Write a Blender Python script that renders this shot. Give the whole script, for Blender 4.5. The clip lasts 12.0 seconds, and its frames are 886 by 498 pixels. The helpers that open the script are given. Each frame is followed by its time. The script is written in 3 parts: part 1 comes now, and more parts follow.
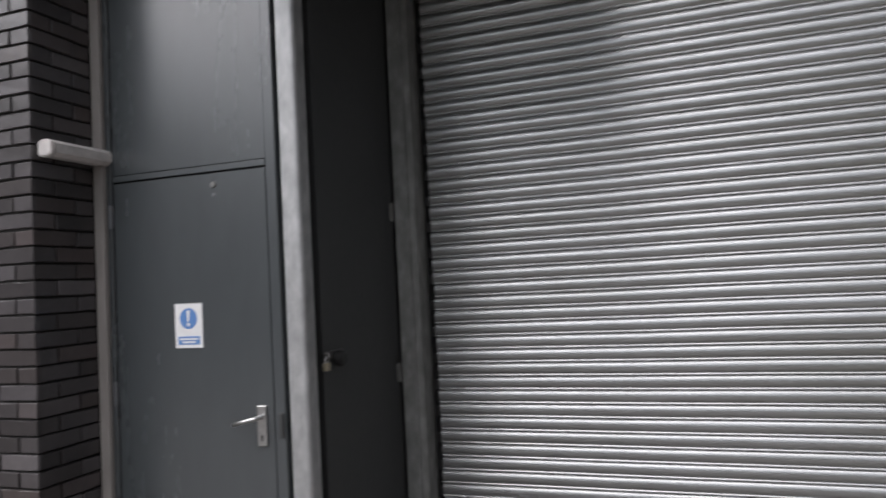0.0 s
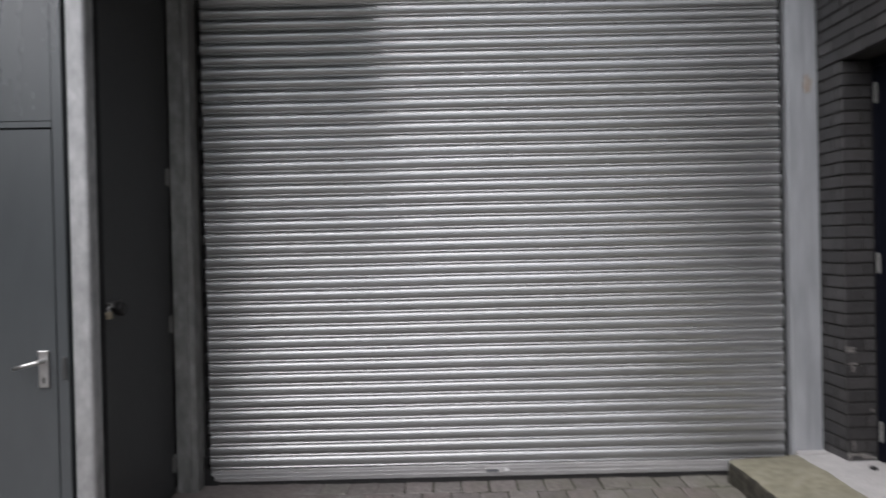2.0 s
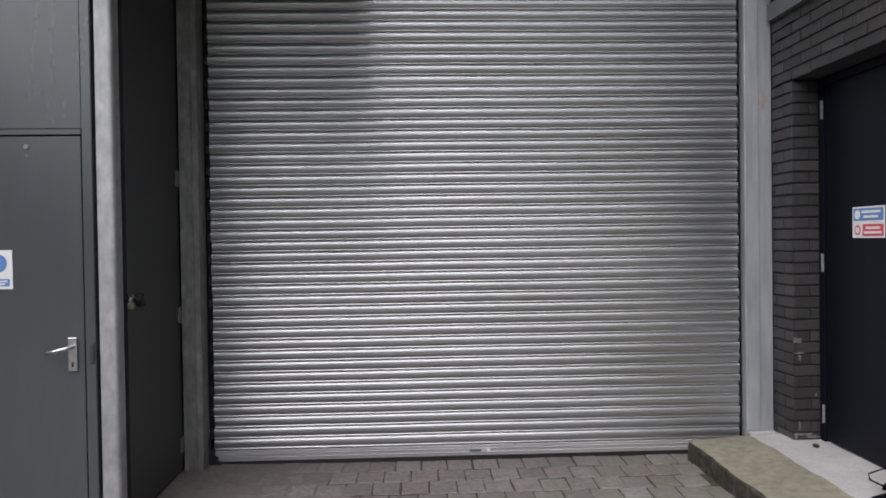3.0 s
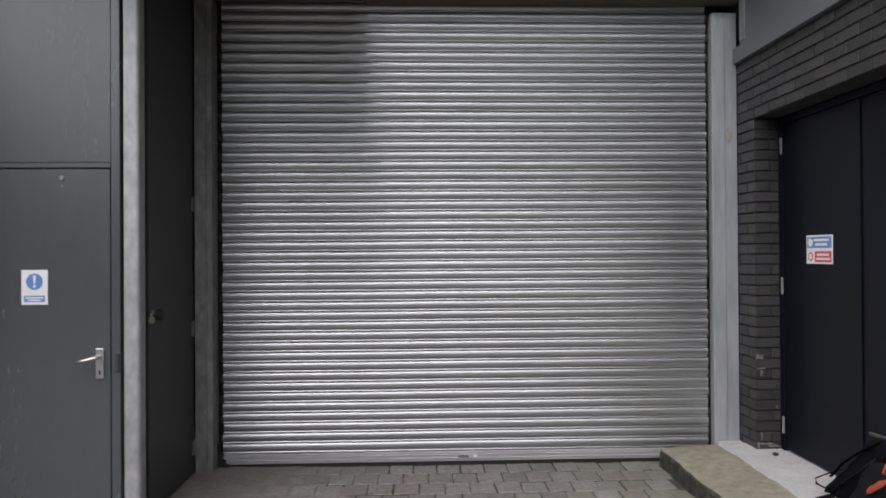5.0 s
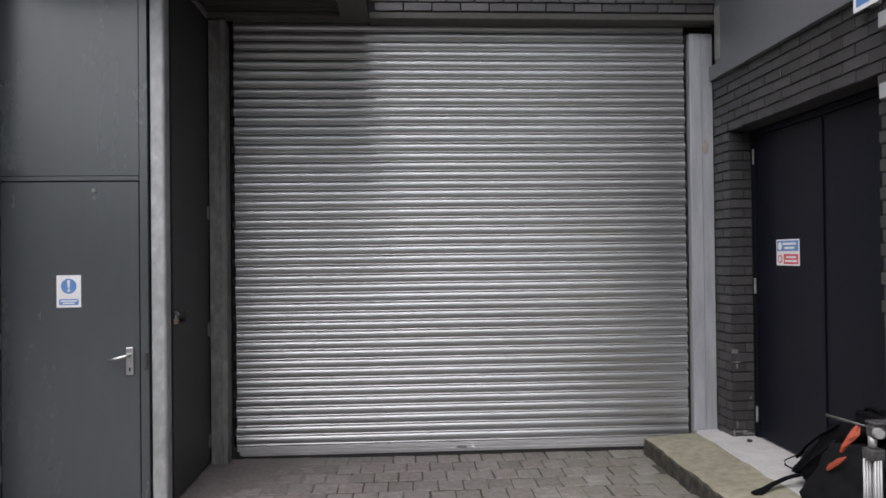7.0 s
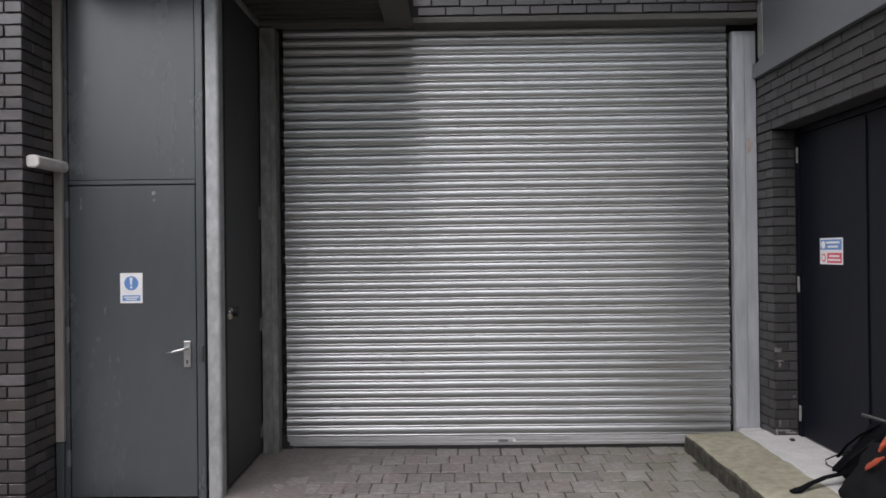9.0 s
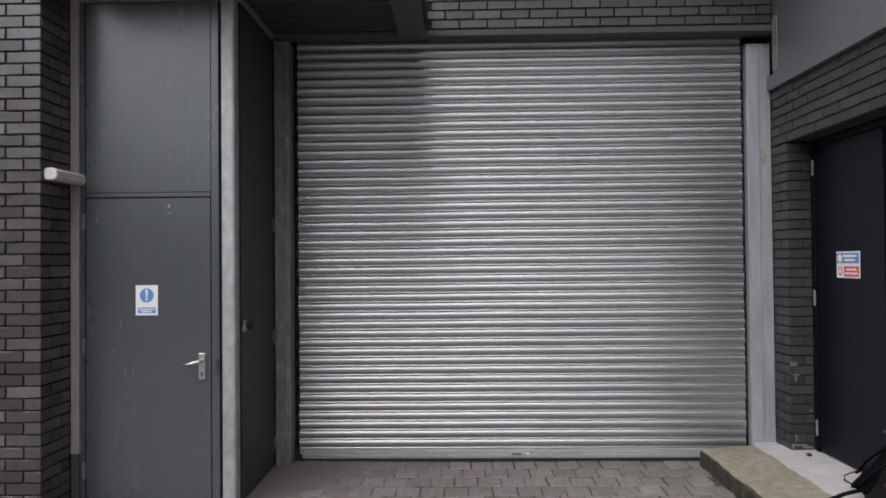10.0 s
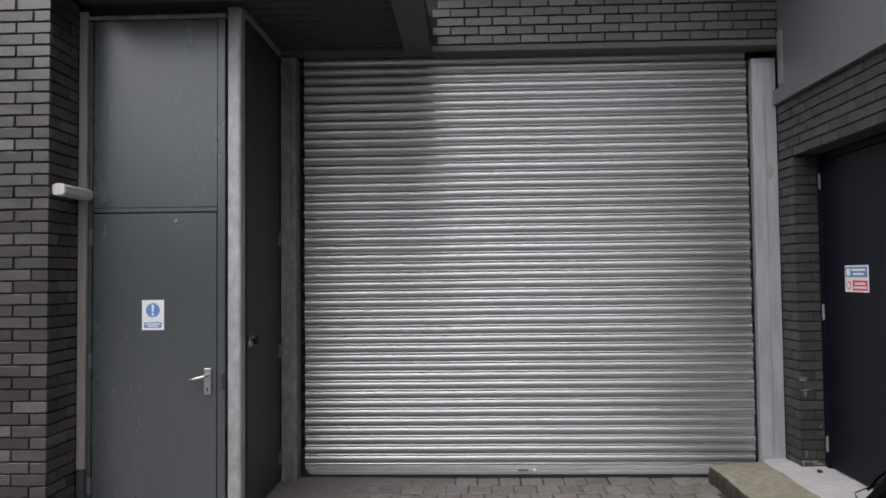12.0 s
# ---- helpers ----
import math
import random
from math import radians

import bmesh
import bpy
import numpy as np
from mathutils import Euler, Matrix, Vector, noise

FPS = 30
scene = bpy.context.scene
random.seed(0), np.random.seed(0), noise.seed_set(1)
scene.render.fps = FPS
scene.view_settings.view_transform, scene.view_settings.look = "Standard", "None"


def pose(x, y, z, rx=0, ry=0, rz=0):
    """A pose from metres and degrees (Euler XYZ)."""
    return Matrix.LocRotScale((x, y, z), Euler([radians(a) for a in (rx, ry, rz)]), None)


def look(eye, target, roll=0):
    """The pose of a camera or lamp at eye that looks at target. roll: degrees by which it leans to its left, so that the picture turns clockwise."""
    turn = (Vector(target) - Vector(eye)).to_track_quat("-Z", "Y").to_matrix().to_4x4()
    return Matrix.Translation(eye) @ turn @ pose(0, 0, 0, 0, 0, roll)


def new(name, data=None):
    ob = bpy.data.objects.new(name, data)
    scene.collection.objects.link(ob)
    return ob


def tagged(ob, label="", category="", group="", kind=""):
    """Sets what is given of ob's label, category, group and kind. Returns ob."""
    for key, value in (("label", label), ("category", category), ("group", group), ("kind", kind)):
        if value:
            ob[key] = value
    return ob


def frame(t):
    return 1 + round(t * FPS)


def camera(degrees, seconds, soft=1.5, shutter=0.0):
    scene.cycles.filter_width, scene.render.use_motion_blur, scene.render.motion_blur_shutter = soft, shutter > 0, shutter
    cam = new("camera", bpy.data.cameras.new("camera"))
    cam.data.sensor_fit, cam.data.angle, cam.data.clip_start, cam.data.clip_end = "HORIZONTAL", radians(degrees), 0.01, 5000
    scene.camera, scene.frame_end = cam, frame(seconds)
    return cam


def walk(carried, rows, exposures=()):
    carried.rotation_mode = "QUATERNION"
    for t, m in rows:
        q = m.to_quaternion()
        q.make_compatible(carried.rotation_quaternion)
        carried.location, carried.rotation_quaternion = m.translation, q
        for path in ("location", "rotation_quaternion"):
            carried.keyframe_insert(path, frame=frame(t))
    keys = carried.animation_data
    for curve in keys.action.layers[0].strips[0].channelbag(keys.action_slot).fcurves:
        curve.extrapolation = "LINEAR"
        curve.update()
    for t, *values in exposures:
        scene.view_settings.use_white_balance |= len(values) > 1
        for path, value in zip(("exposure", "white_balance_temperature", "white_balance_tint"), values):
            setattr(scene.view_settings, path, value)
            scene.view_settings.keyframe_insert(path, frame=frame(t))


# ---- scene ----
cam = camera(63.38, 12.0, soft=1.65, shutter=0.6)
PATH = [
    (0.0, 0.014, -3.876, 1.539, 2.71, 2.93, 19.47),
    (0.3, -0.006, -3.969, 1.551, 2.50, 2.32, 14.81),
    (0.5, 0.008, -4.021, 1.550, 0.90, 1.23, 11.98),
    (0.8, 0.041, -4.082, 1.514, 0.28, 0.54, 10.22),
    (1.0, 0.071, -4.196, 1.510, 0.13, 0.48, 7.64),
    (1.2, 0.097, -4.265, 1.479, 0.82, 0.26, 5.81),
    (1.5, 0.081, -4.410, 1.485, 0.03, 1.02, 3.73),
    (1.7, 0.098, -4.470, 1.492, -0.09, 1.41, 2.95),
    (2.0, 0.070, -4.553, 1.510, -0.43, 1.26, -0.26),
    (2.2, 0.023, -4.633, 1.491, -1.66, 1.68, -2.67),
    (2.5, -0.059, -4.768, 1.499, -0.40, 1.58, -3.07),
    (2.7, -0.048, -4.856, 1.513, -0.63, 1.03, -2.52),
    (4.3, -0.010, -5.182, 1.551, -0.99, -0.05, -2.44),
    (4.5, -0.011, -5.248, 1.554, -0.35, -0.50, -2.39),
    (4.7, 0.022, -5.311, 1.570, 0.05, -0.64, -2.19),
    (5.0, 0.041, -5.396, 1.582, 0.39, 0.37, -2.00),
    (5.2, 0.055, -5.437, 1.603, 0.35, 0.94, -1.51),
    (5.5, 0.024, -5.477, 1.615, 0.43, 0.29, -1.66),
    (5.7, 0.001, -5.520, 1.624, 0.09, 0.56, -1.83),
    (6.0, -0.065, -5.592, 1.604, -0.30, 0.18, -2.05),
    (6.2, -0.083, -5.651, 1.602, -0.25, 0.29, -2.62),
    (6.5, -0.103, -5.710, 1.582, -0.03, 0.79, -3.39),
    (6.7, -0.108, -5.746, 1.587, 0.28, 0.56, -3.76),
    (7.0, -0.085, -5.780, 1.602, 0.51, 0.66, -3.20),
    (7.2, -0.074, -5.808, 1.615, 0.48, 0.18, -2.99),
    (8.8, -0.031, -5.928, 1.629, 0.17, 0.65, 0.51),
    (9.0, -0.034, -5.927, 1.624, 0.20, 0.65, 0.70),
    (9.5, -0.061, -5.915, 1.616, 0.48, 0.57, 0.93),
    (10.0, -0.081, -5.924, 1.651, 0.92, 0.54, 1.30),
    (10.2, -0.083, -5.926, 1.640, 1.59, 0.63, 1.50),
    (10.5, -0.048, -5.930, 1.649, 1.83, 0.38, 2.08),
    (11.0, -0.049, -5.934, 1.674, 2.02, 0.34, 2.37),
    (11.5, -0.052, -5.925, 1.666, 1.92, 0.50, 2.24),
    (12.0, -0.069, -5.921, 1.644, 2.16, 0.61, 1.89),
]
walk(cam, [(t, pose(x, y, z, 90 + pitch, roll, yaw)) for t, x, y, z, pitch, roll, yaw in PATH], exposures=[(0.0, 1.33), (12.0, 1.33)])

# ---- light: an overcast day ----
world = bpy.data.worlds.new("overcast")
scene.world = world
world.use_nodes = True
wn = world.node_tree.nodes
sky = wn.new("ShaderNodeTexSky")
sky.sky_type = "NISHITA"
sky.sun_disc = False
sky.sun_elevation = radians(57)
sky.sun_rotation = radians(223)
sky.air_density = 1.0
sky.dust_density = 1.5
sky.ozone_density = 1.0
# cloud greys the sky
grey = wn.new("ShaderNodeHueSaturation")
grey.inputs["Saturation"].default_value = 0.28
world.node_tree.links.new(sky.outputs[0], grey.inputs["Color"])
world.node_tree.links.new(grey.outputs[0], wn["Background"].inputs["Color"])
wn["Background"].inputs["Strength"].default_value = 0.085
sun = new("sun", bpy.data.lights.new("sun", "SUN"))
sun.data.energy = 1.3
sun.data.angle = radians(75)
sun.data.color = (1.0, 0.945, 0.975)
sun.matrix_world = look((-4.9, -5.6, 11.5), (0.3, 0, 0.0))

# ---- materials ----


def shader(name):
    m = bpy.data.materials.new(name)
    m.use_nodes = True
    return m, m.node_tree.nodes, m.node_tree.links, m.node_tree.nodes["Principled BSDF"]


def ramp(nodes, stops):
    r = nodes.new("ShaderNodeValToRGB")
    e = r.color_ramp.elements
    while len(e) < len(stops):
        e.new(0.5)
    for el, (p, c) in zip(e, stops):
        el.position = p
        el.color = (*c, 1) if len(c) == 3 else c
    return r


def place(nodes, links, stretch=(1, 1, 1)):
    """World place, stretched, for textures of real size."""
    geo = nodes.new("ShaderNodeNewGeometry")
    mul = nodes.new("ShaderNodeVectorMath")
    mul.operation = "MULTIPLY"
    mul.inputs[1].default_value = stretch
    links.new(geo.outputs["Position"], mul.inputs[0])
    return mul.outputs[0]


def noise_at(nodes, links, where, scale, detail=4.0, rough=0.6):
    n = nodes.new("ShaderNodeTexNoise")
    n.inputs["Scale"].default_value = scale
    n.inputs["Detail"].default_value = detail
    n.inputs["Roughness"].default_value = rough
    links.new(where, n.inputs["Vector"])
    return n.outputs["Fac"]


def blend(nodes, links, fac, a, b, mode="MIX"):
    x = nodes.new("ShaderNodeMix")
    x.data_type = "RGBA"
    x.blend_type = mode
    for sock, v in ((x.inputs[0], fac), (x.inputs[6], a), (x.inputs[7], b)):
        if hasattr(v, "links"):
            links.new(v, sock)
        elif isinstance(v, (int, float)):
            sock.default_value = v
        else:
            sock.default_value = (*v, 1)
    return x.outputs[2]


def worn(name, stops, grain=60, stain=3.0, stretch=(1, 1, 1), rough=(0.5, 0.7), metal=0.0, bump=0.2, bump_scale=None, stain_dark=0.6, stain_amount=0.5, spec=0.5, tint=(1, 1, 1)):
    """A surface with a grain, stains of a larger size and a fine relief."""
    m, n, l, p = shader(name)
    w = place(n, l, stretch)
    g = noise_at(n, l, w, grain, 5.0)
    r = ramp(n, stops)
    l.new(g, r.inputs[0])
    s = noise_at(n, l, w, stain, 6.0, 0.65)
    sr = ramp(n, [(0.35, tuple(stain_dark * c for c in tint)), (0.65, (1.0, 1.0, 1.0))])
    l.new(s, sr.inputs[0])
    col = blend(n, l, stain_amount, r.outputs[0], sr.outputs[0], "MULTIPLY")
    l.new(col, p.inputs["Base Color"])
    rr = n.new("ShaderNodeMapRange")
    rr.inputs["To Min"].default_value, rr.inputs["To Max"].default_value = rough
    l.new(s, rr.inputs["Value"])
    l.new(rr.outputs[0], p.inputs["Roughness"])
    p.inputs["Metallic"].default_value = metal
    p.inputs["Specular IOR Level"].default_value = spec
    b = n.new("ShaderNodeBump")
    b.inputs["Strength"].default_value = bump
    b.inputs["Distance"].default_value = 0.004
    l.new(noise_at(n, l, w, bump_scale or grain, 4.0), b.inputs["Height"])
    l.new(b.outputs[0], p.inputs["Normal"])
    return m


def pieces(name, stops, grain, rough, bump, moss=None, spec=0.5, grit=(0.62, 1.2)):
    """Bricks or blocks: a colour for each piece, grain and relief."""
    m, n, l, p = shader(name)
    w = place(n, l)
    info = n.new("ShaderNodeObjectInfo")
    geo = n.new("ShaderNodeNewGeometry")
    add = n.new("ShaderNodeMath")
    add.operation = "ADD"
    l.new(info.outputs["Random"], add.inputs[0])
    l.new(geo.outputs["Random Per Island"], add.inputs[1])
    fr = n.new("ShaderNodeMath")
    fr.operation = "FRACT"
    l.new(add.outputs[0], fr.inputs[0])
    r = ramp(n, stops)
    l.new(fr.outputs[0], r.inputs[0])
    g = noise_at(n, l, w, grain, 6.0, 0.7)
    gr = ramp(n, [(0.3, (grit[0],) * 3), (0.7, (grit[1],) * 3)])
    l.new(g, gr.inputs[0])
    col = blend(n, l, 0.8, r.outputs[0], gr.outputs[0], "MULTIPLY")
    st = noise_at(n, l, w, 2.3, 5.0, 0.6)
    sr = ramp(n, [(0.35, (0.72, 0.70, 0.68)), (0.7, (1.1, 1.1, 1.1))])
    l.new(st, sr.inputs[0])
    col = blend(n, l, 0.7, col, sr.outputs[0], "MULTIPLY")
    if moss:
        mo = noise_at(n, l, w, 5.0, 5.0, 0.7)
        # more growth towards the damp slab side
        geo2 = n.new("ShaderNodeSeparateXYZ")
        l.new(w, geo2.inputs[0])
        side_on = n.new("ShaderNodeMapRange")
        side_on.inputs["From Min"].default_value, side_on.inputs["From Max"].default_value = -0.6, 1.8
        side_on.inputs["To Min"].default_value, side_on.inputs["To Max"].default_value = -0.16, 0.20
        l.new(geo2.outputs[0], side_on.inputs["Value"])
        both = n.new("ShaderNodeMath")
        both.operation = "ADD"
        l.new(mo, both.inputs[0])
        l.new(side_on.outputs[0], both.inputs[1])
        mr = ramp(n, [(0.48, (0, 0, 0)), (0.80, (0.60, 0.60, 0.60))])
        l.new(both.outputs[0], mr.inputs[0])
        col = blend(n, l, mr.outputs[0], col, moss)
    l.new(col, p.inputs["Base Color"])
    rr = n.new("ShaderNodeMapRange")
    rr.inputs["To Min"].default_value, rr.inputs["To Max"].default_value = rough
    l.new(g, rr.inputs["Value"])
    l.new(rr.outputs[0], p.inputs["Roughness"])
    b = n.new("ShaderNodeBump")
    b.inputs["Strength"].default_value = bump
    b.inputs["Distance"].default_value = 0.005
    l.new(g, b.inputs["Height"])
    l.new(b.outputs[0], p.inputs["Normal"])
    p.inputs["Specular IOR Level"].default_value = spec
    return m


BRICK = pieces("engineering_brick", [(0.0, (0.043, 0.038, 0.039)), (0.25, (0.068, 0.062, 0.064)), (0.5, (0.092, 0.085, 0.089)), (0.7, (0.060, 0.052, 0.052)), (0.85, (0.080, 0.064, 0.062)), (1.0, (0.135, 0.127, 0.132))], 19, (0.24, 0.42), 0.25, spec=0.75, grit=(0.74, 1.16))
# Darker, more matt copy of the brick: the east wall's shade in its colour.
SHADED_BRICK = pieces("shaded_brick", [(0.0, (0.037, 0.036, 0.037)), (0.5, (0.048, 0.047, 0.048)), (1.0, (0.062, 0.060, 0.061))], 24, (0.42, 0.62), 0.3, spec=0.4, grit=(0.8, 1.15))
MORTAR = worn("dark_mortar", [(0.3, (0.022, 0.021, 0.02)), (0.7, (0.04, 0.038, 0.036))], 90, 4, rough=(0.85, 0.95), bump=0.5)
PAVER = pieces("concrete_block", [(0.0, (0.165, 0.152, 0.143)), (0.3, (0.198, 0.182, 0.174)), (0.55, (0.232, 0.217, 0.208)), (0.75, (0.205, 0.178, 0.170)), (0.9, (0.185, 0.177, 0.158)), (1.0, (0.255, 0.244, 0.236))], 26, (0.7, 0.92), 1.0, moss=(0.125, 0.130, 0.085), grit=(0.5, 1.40))
JOINT = worn("joint_soil", [(0.3, (0.028, 0.028, 0.019)), (0.7, (0.075, 0.074, 0.048))], 80, 6, rough=(0.9, 1.0), bump=0.6)
DIRT = worn("dry_dirt", [(0.3, (0.140, 0.122, 0.113)), (0.7, (0.198, 0.176, 0.166))], 30, 5, rough=(0.85, 0.98), bump=0.5)
DOOR = worn("grey_door_paint", [(0.3, (0.062, 0.070, 0.074)), (0.7, (0.068, 0.077, 0.081))], 12, 1.6, stretch=(1, 1, 0.3), rough=(0.22, 0.32), bump=0.0, stain_dark=0.88, spec=1.0)
# Door paint darkened: the side door's shade in the colour; strike cover borrows it.
SIDE = worn("shaded_door_paint", [(0.3, (0.040, 0.042, 0.042)), (0.7, (0.047, 0.049, 0.049))], 25, 1.6, rough=(0.45, 0.6), bump=0.03, stain_dark=0.8)
BLUEDOOR = worn("blue_black_door_paint", [(0.3, (0.0050, 0.0060, 0.0108)), (0.7, (0.0068, 0.0078, 0.0136))], 25, 1.3, rough=(0.36, 0.5), bump=0.03, stain_dark=0.8, spec=0.12)
FASCIA = worn("grey_fascia_paint", [(0.3, (0.120, 0.126, 0.135)), (0.7, (0.132, 0.138, 0.147))], 20, 1.2, rough=(0.4, 0.5), bump=0.02, stain_dark=0.88)
GALV = worn("galvanised_steel", [(0.25, (0.42, 0.436, 0.456)), (0.5, (0.49, 0.507, 0.529)), (0.75, (0.57, 0.588, 0.610))], 26, 5.0, stretch=(1, 1, 0.12), rough=(0.40, 0.55), metal=0.5, bump=0.05, stain_dark=0.82, stain_amount=0.7)
POSTGALV = worn("mottled_galvanised_steel", [(0.25, (0.33, 0.335, 0.335)), (0.5, (0.45, 0.455, 0.456)), (0.75, (0.58, 0.585, 0.585))], 16, 5.0, stretch=(1, 1, 0.6), rough=(0.42, 0.6), metal=0.5, bump=0.08, stain_dark=0.74, stain_amount=0.7)
DULL = worn("dull_galvanised_steel", [(0.25, (0.20, 0.20, 0.192)), (0.5, (0.28, 0.28, 0.27)), (0.75, (0.42, 0.42, 0.405))], 16, 5, stretch=(1, 1, 0.5), rough=(0.55, 0.75), metal=0.3, bump=0.1, stain_dark=0.6, stain_amount=0.7)
SLAT = worn("shutter_galvanised_steel", [(0.2, (0.42, 0.424, 0.428)), (0.8, (0.53, 0.535, 0.540))], 16, 1.3, stretch=(0.35, 1, 5.0), rough=(0.28, 0.39), metal=0.82, bump=0.0, stain_dark=0.74, stain_amount=0.6, tint=(1.0, 1.0, 0.95))
BAR = worn("bottom_bar_aluminium", [(0.2, (0.52, 0.515, 0.515)), (0.8, (0.64, 0.635, 0.635))], 30, 4, stretch=(0.4, 1, 2), rough=(0.4, 0.55), metal=0.7, bump=0.05, stain_dark=0.6)
DECK = worn("dark_deck_steel", [(0.3, (0.042, 0.041, 0.037)), (0.7, (0.060, 0.057, 0.052))], 20, 3, rough=(0.5, 0.7), metal=0.2, bump=0.05)
BEAM = worn("painted_beam_steel", [(0.3, (0.086, 0.083, 0.074)), (0.7, (0.112, 0.108, 0.097))], 25, 3, rough=(0.5, 0.7), bump=0.06, stain_dark=0.7)
LINTEL = BEAM
CONCRETE = worn("mossy_concrete", [(0.25, (0.195, 0.184, 0.126)), (0.5, (0.265, 0.251, 0.184)), (0.75, (0.330, 0.314, 0.250))], 15, 2.2, rough=(0.8, 0.95), bump=0.5, stain_dark=0.66, stain_amount=0.8)
# Damp and moss, with the front face's shade also put into the colour.
DAMP_SHADE = worn("shaded_damp_mossy_concrete", [(0.25, (0.020, 0.019, 0.014)), (0.5, (0.050, 0.046, 0.034)), (0.75, (0.115, 0.106, 0.082))], 22, 7, rough=(0.85, 0.97), bump=0.9, stain_dark=0.45, stain_amount=0.9)
PALE = worn("pale_concrete", [(0.25, (0.40, 0.392, 0.385)), (0.75, (0.53, 0.522, 0.515))], 60, 5, rough=(0.8, 0.92), bump=0.35, stain_dark=0.7, stain_amount=0.6)
OLDMORTAR = worn("old_mortar", [(0.3, (0.14, 0.13, 0.12)), (0.7, (0.36, 0.345, 0.33))], 35, 14, rough=(0.85, 0.95), bump=0.5, stain_dark=0.4, stain_amount=0.8)
TIMBER = worn("grey_trim_paint", [(0.3, (0.29, 0.265, 0.25)), (0.7, (0.36, 0.335, 0.315))], 30, 3, stretch=(1, 1, 0.2), rough=(0.6, 0.75), bump=0.1)
STEEL = worn("satin_steel", [(0.3, (0.58, 0.58, 0.57)), (0.7, (0.68, 0.68, 0.67))], 80, 10, rough=(0.25, 0.38), metal=0.9, bump=0.02)
ALLOY = worn("silver_alloy", [(0.3, (0.43, 0.43, 0.43)), (0.7, (0.53, 0.53, 0.53))], 80, 10, rough=(0.42, 0.55), metal=0.55, bump=0.02)
BLACK = worn("black_fabric", [(0.3, (0.004, 0.004, 0.005)), (0.7, (0.008, 0.008, 0.010))], 160, 9, rough=(0.75, 0.9), bump=0.5, spec=0.04)
CHARCOAL = worn("charcoal_fabric", [(0.3, (0.009, 0.009, 0.010)), (0.7, (0.014, 0.014, 0.015))], 160, 9, rough=(0.8, 0.95), bump=0.5, spec=0.04)
ORANGE = worn("orange_fabric", [(0.3, (0.29, 0.050, 0.022)), (0.7, (0.43, 0.075, 0.032))], 120, 12, rough=(0.6, 0.8), bump=0.3)
RUBBER = worn("black_plastic", [(0.3, (0.012, 0.012, 0.012)), (0.7, (0.022, 0.022, 0.022))], 60, 8, rough=(0.45, 0.6), bump=0.1)
WHITE = worn("white_plastic", [(0.3, (0.80, 0.80, 0.80)), (0.7, (0.86, 0.86, 0.86))], 40, 6, rough=(0.4, 0.55), bump=0.03, stain_dark=0.8)
DIFFUSER = worn("grubby_diffuser", [(0.3, (0.58, 0.55, 0.53)), (0.7, (0.70, 0.67, 0.65))], 40, 8, rough=(0.3, 0.5), bump=0.05, stain_dark=0.7)
GUNMETAL = worn("worn_dark_metal", [(0.3, (0.05, 0.05, 0.05)), (0.7, (0.16, 0.158, 0.155))], 60, 14, rough=(0.35, 0.55), metal=0.5, bump=0.05)
BLUE = worn("sign_blue", [(0.3, (0.105, 0.235, 0.52)), (0.7, (0.125, 0.265, 0.56))], 60, 8, rough=(0.35, 0.45), bump=0.0, stain_dark=0.9)
RED = worn("sign_red", [(0.3, (0.62, 0.06, 0.09)), (0.7, (0.68, 0.08, 0.11))], 60, 8, rough=(0.35, 0.45), bump=0.0, stain_dark=0.9)
VOID = worn("black_void", [(0.3, (0.006, 0.006, 0.006)), (0.7, (0.010, 0.010, 0.010))], 30, 5, rough=(0.8, 0.95), bump=0.1)
BRASS = worn("tarnished_brass", [(0.3, (0.30, 0.26, 0.19)), (0.7, (0.48, 0.43, 0.33))], 70, 20, rough=(0.4, 0.6), metal=0.7, bump=0.1)
RUST = worn("rust_stain", [(0.3, (0.38, 0.30, 0.24)), (0.7, (0.47, 0.44, 0.41))], 40, 12, rough=(0.7, 0.9), bump=0.2)
SCUFF = worn("black_scuff", [(0.3, (0.25, 0.25, 0.245)), (0.7, (0.42, 0.42, 0.41))], 60, 20, rough=(0.5, 0.7), metal=0.3, bump=0.1)
FARWALL = worn("plain_plaster", [(0.3, (0.16, 0.15, 0.145)), (0.7, (0.20, 0.19, 0.185))], 12, 1, rough=(0.8, 0.9), bump=0.2)
TARMAC = worn("worn_grey_ground", [(0.3, (0.09, 0.087, 0.084)), (0.7, (0.135, 0.13, 0.125))], 70, 1.5, rough=(0.8, 0.95), bump=0.5)

# ---- makers ----


def part(name, bm, material, parent=None, label="", smooth=False):
    """One mesh object from a bmesh in world metres, under a thing, a part, or alone."""
    me = bpy.data.meshes.new(name)
    bm.normal_update()
    bm.to_mesh(me)
    bm.free()
    me.materials.append(material)
    if smooth:
        me.polygons.foreach_set("use_smooth", [True] * len(me.polygons))
    ob = new(name, me)
    if parent:
        own(ob, parent)
    if label:
        ob["label"] = label
    return ob


def own(ob, parent):
    ob.parent = parent
    m = parent.matrix_basis.copy()
    while parent.parent:
        m = parent.parent.matrix_basis @ parent.matrix_parent_inverse @ m
        parent = parent.parent
    ob.matrix_parent_inverse = m.inverted()


def thing(name, at, label, category, group="", kind=""):
    e = new(name)
    e.location = at
    e.empty_display_size = 0.1
    e.matrix_basis = Matrix.Translation(at)
    return tagged(e, label, category, group, kind)


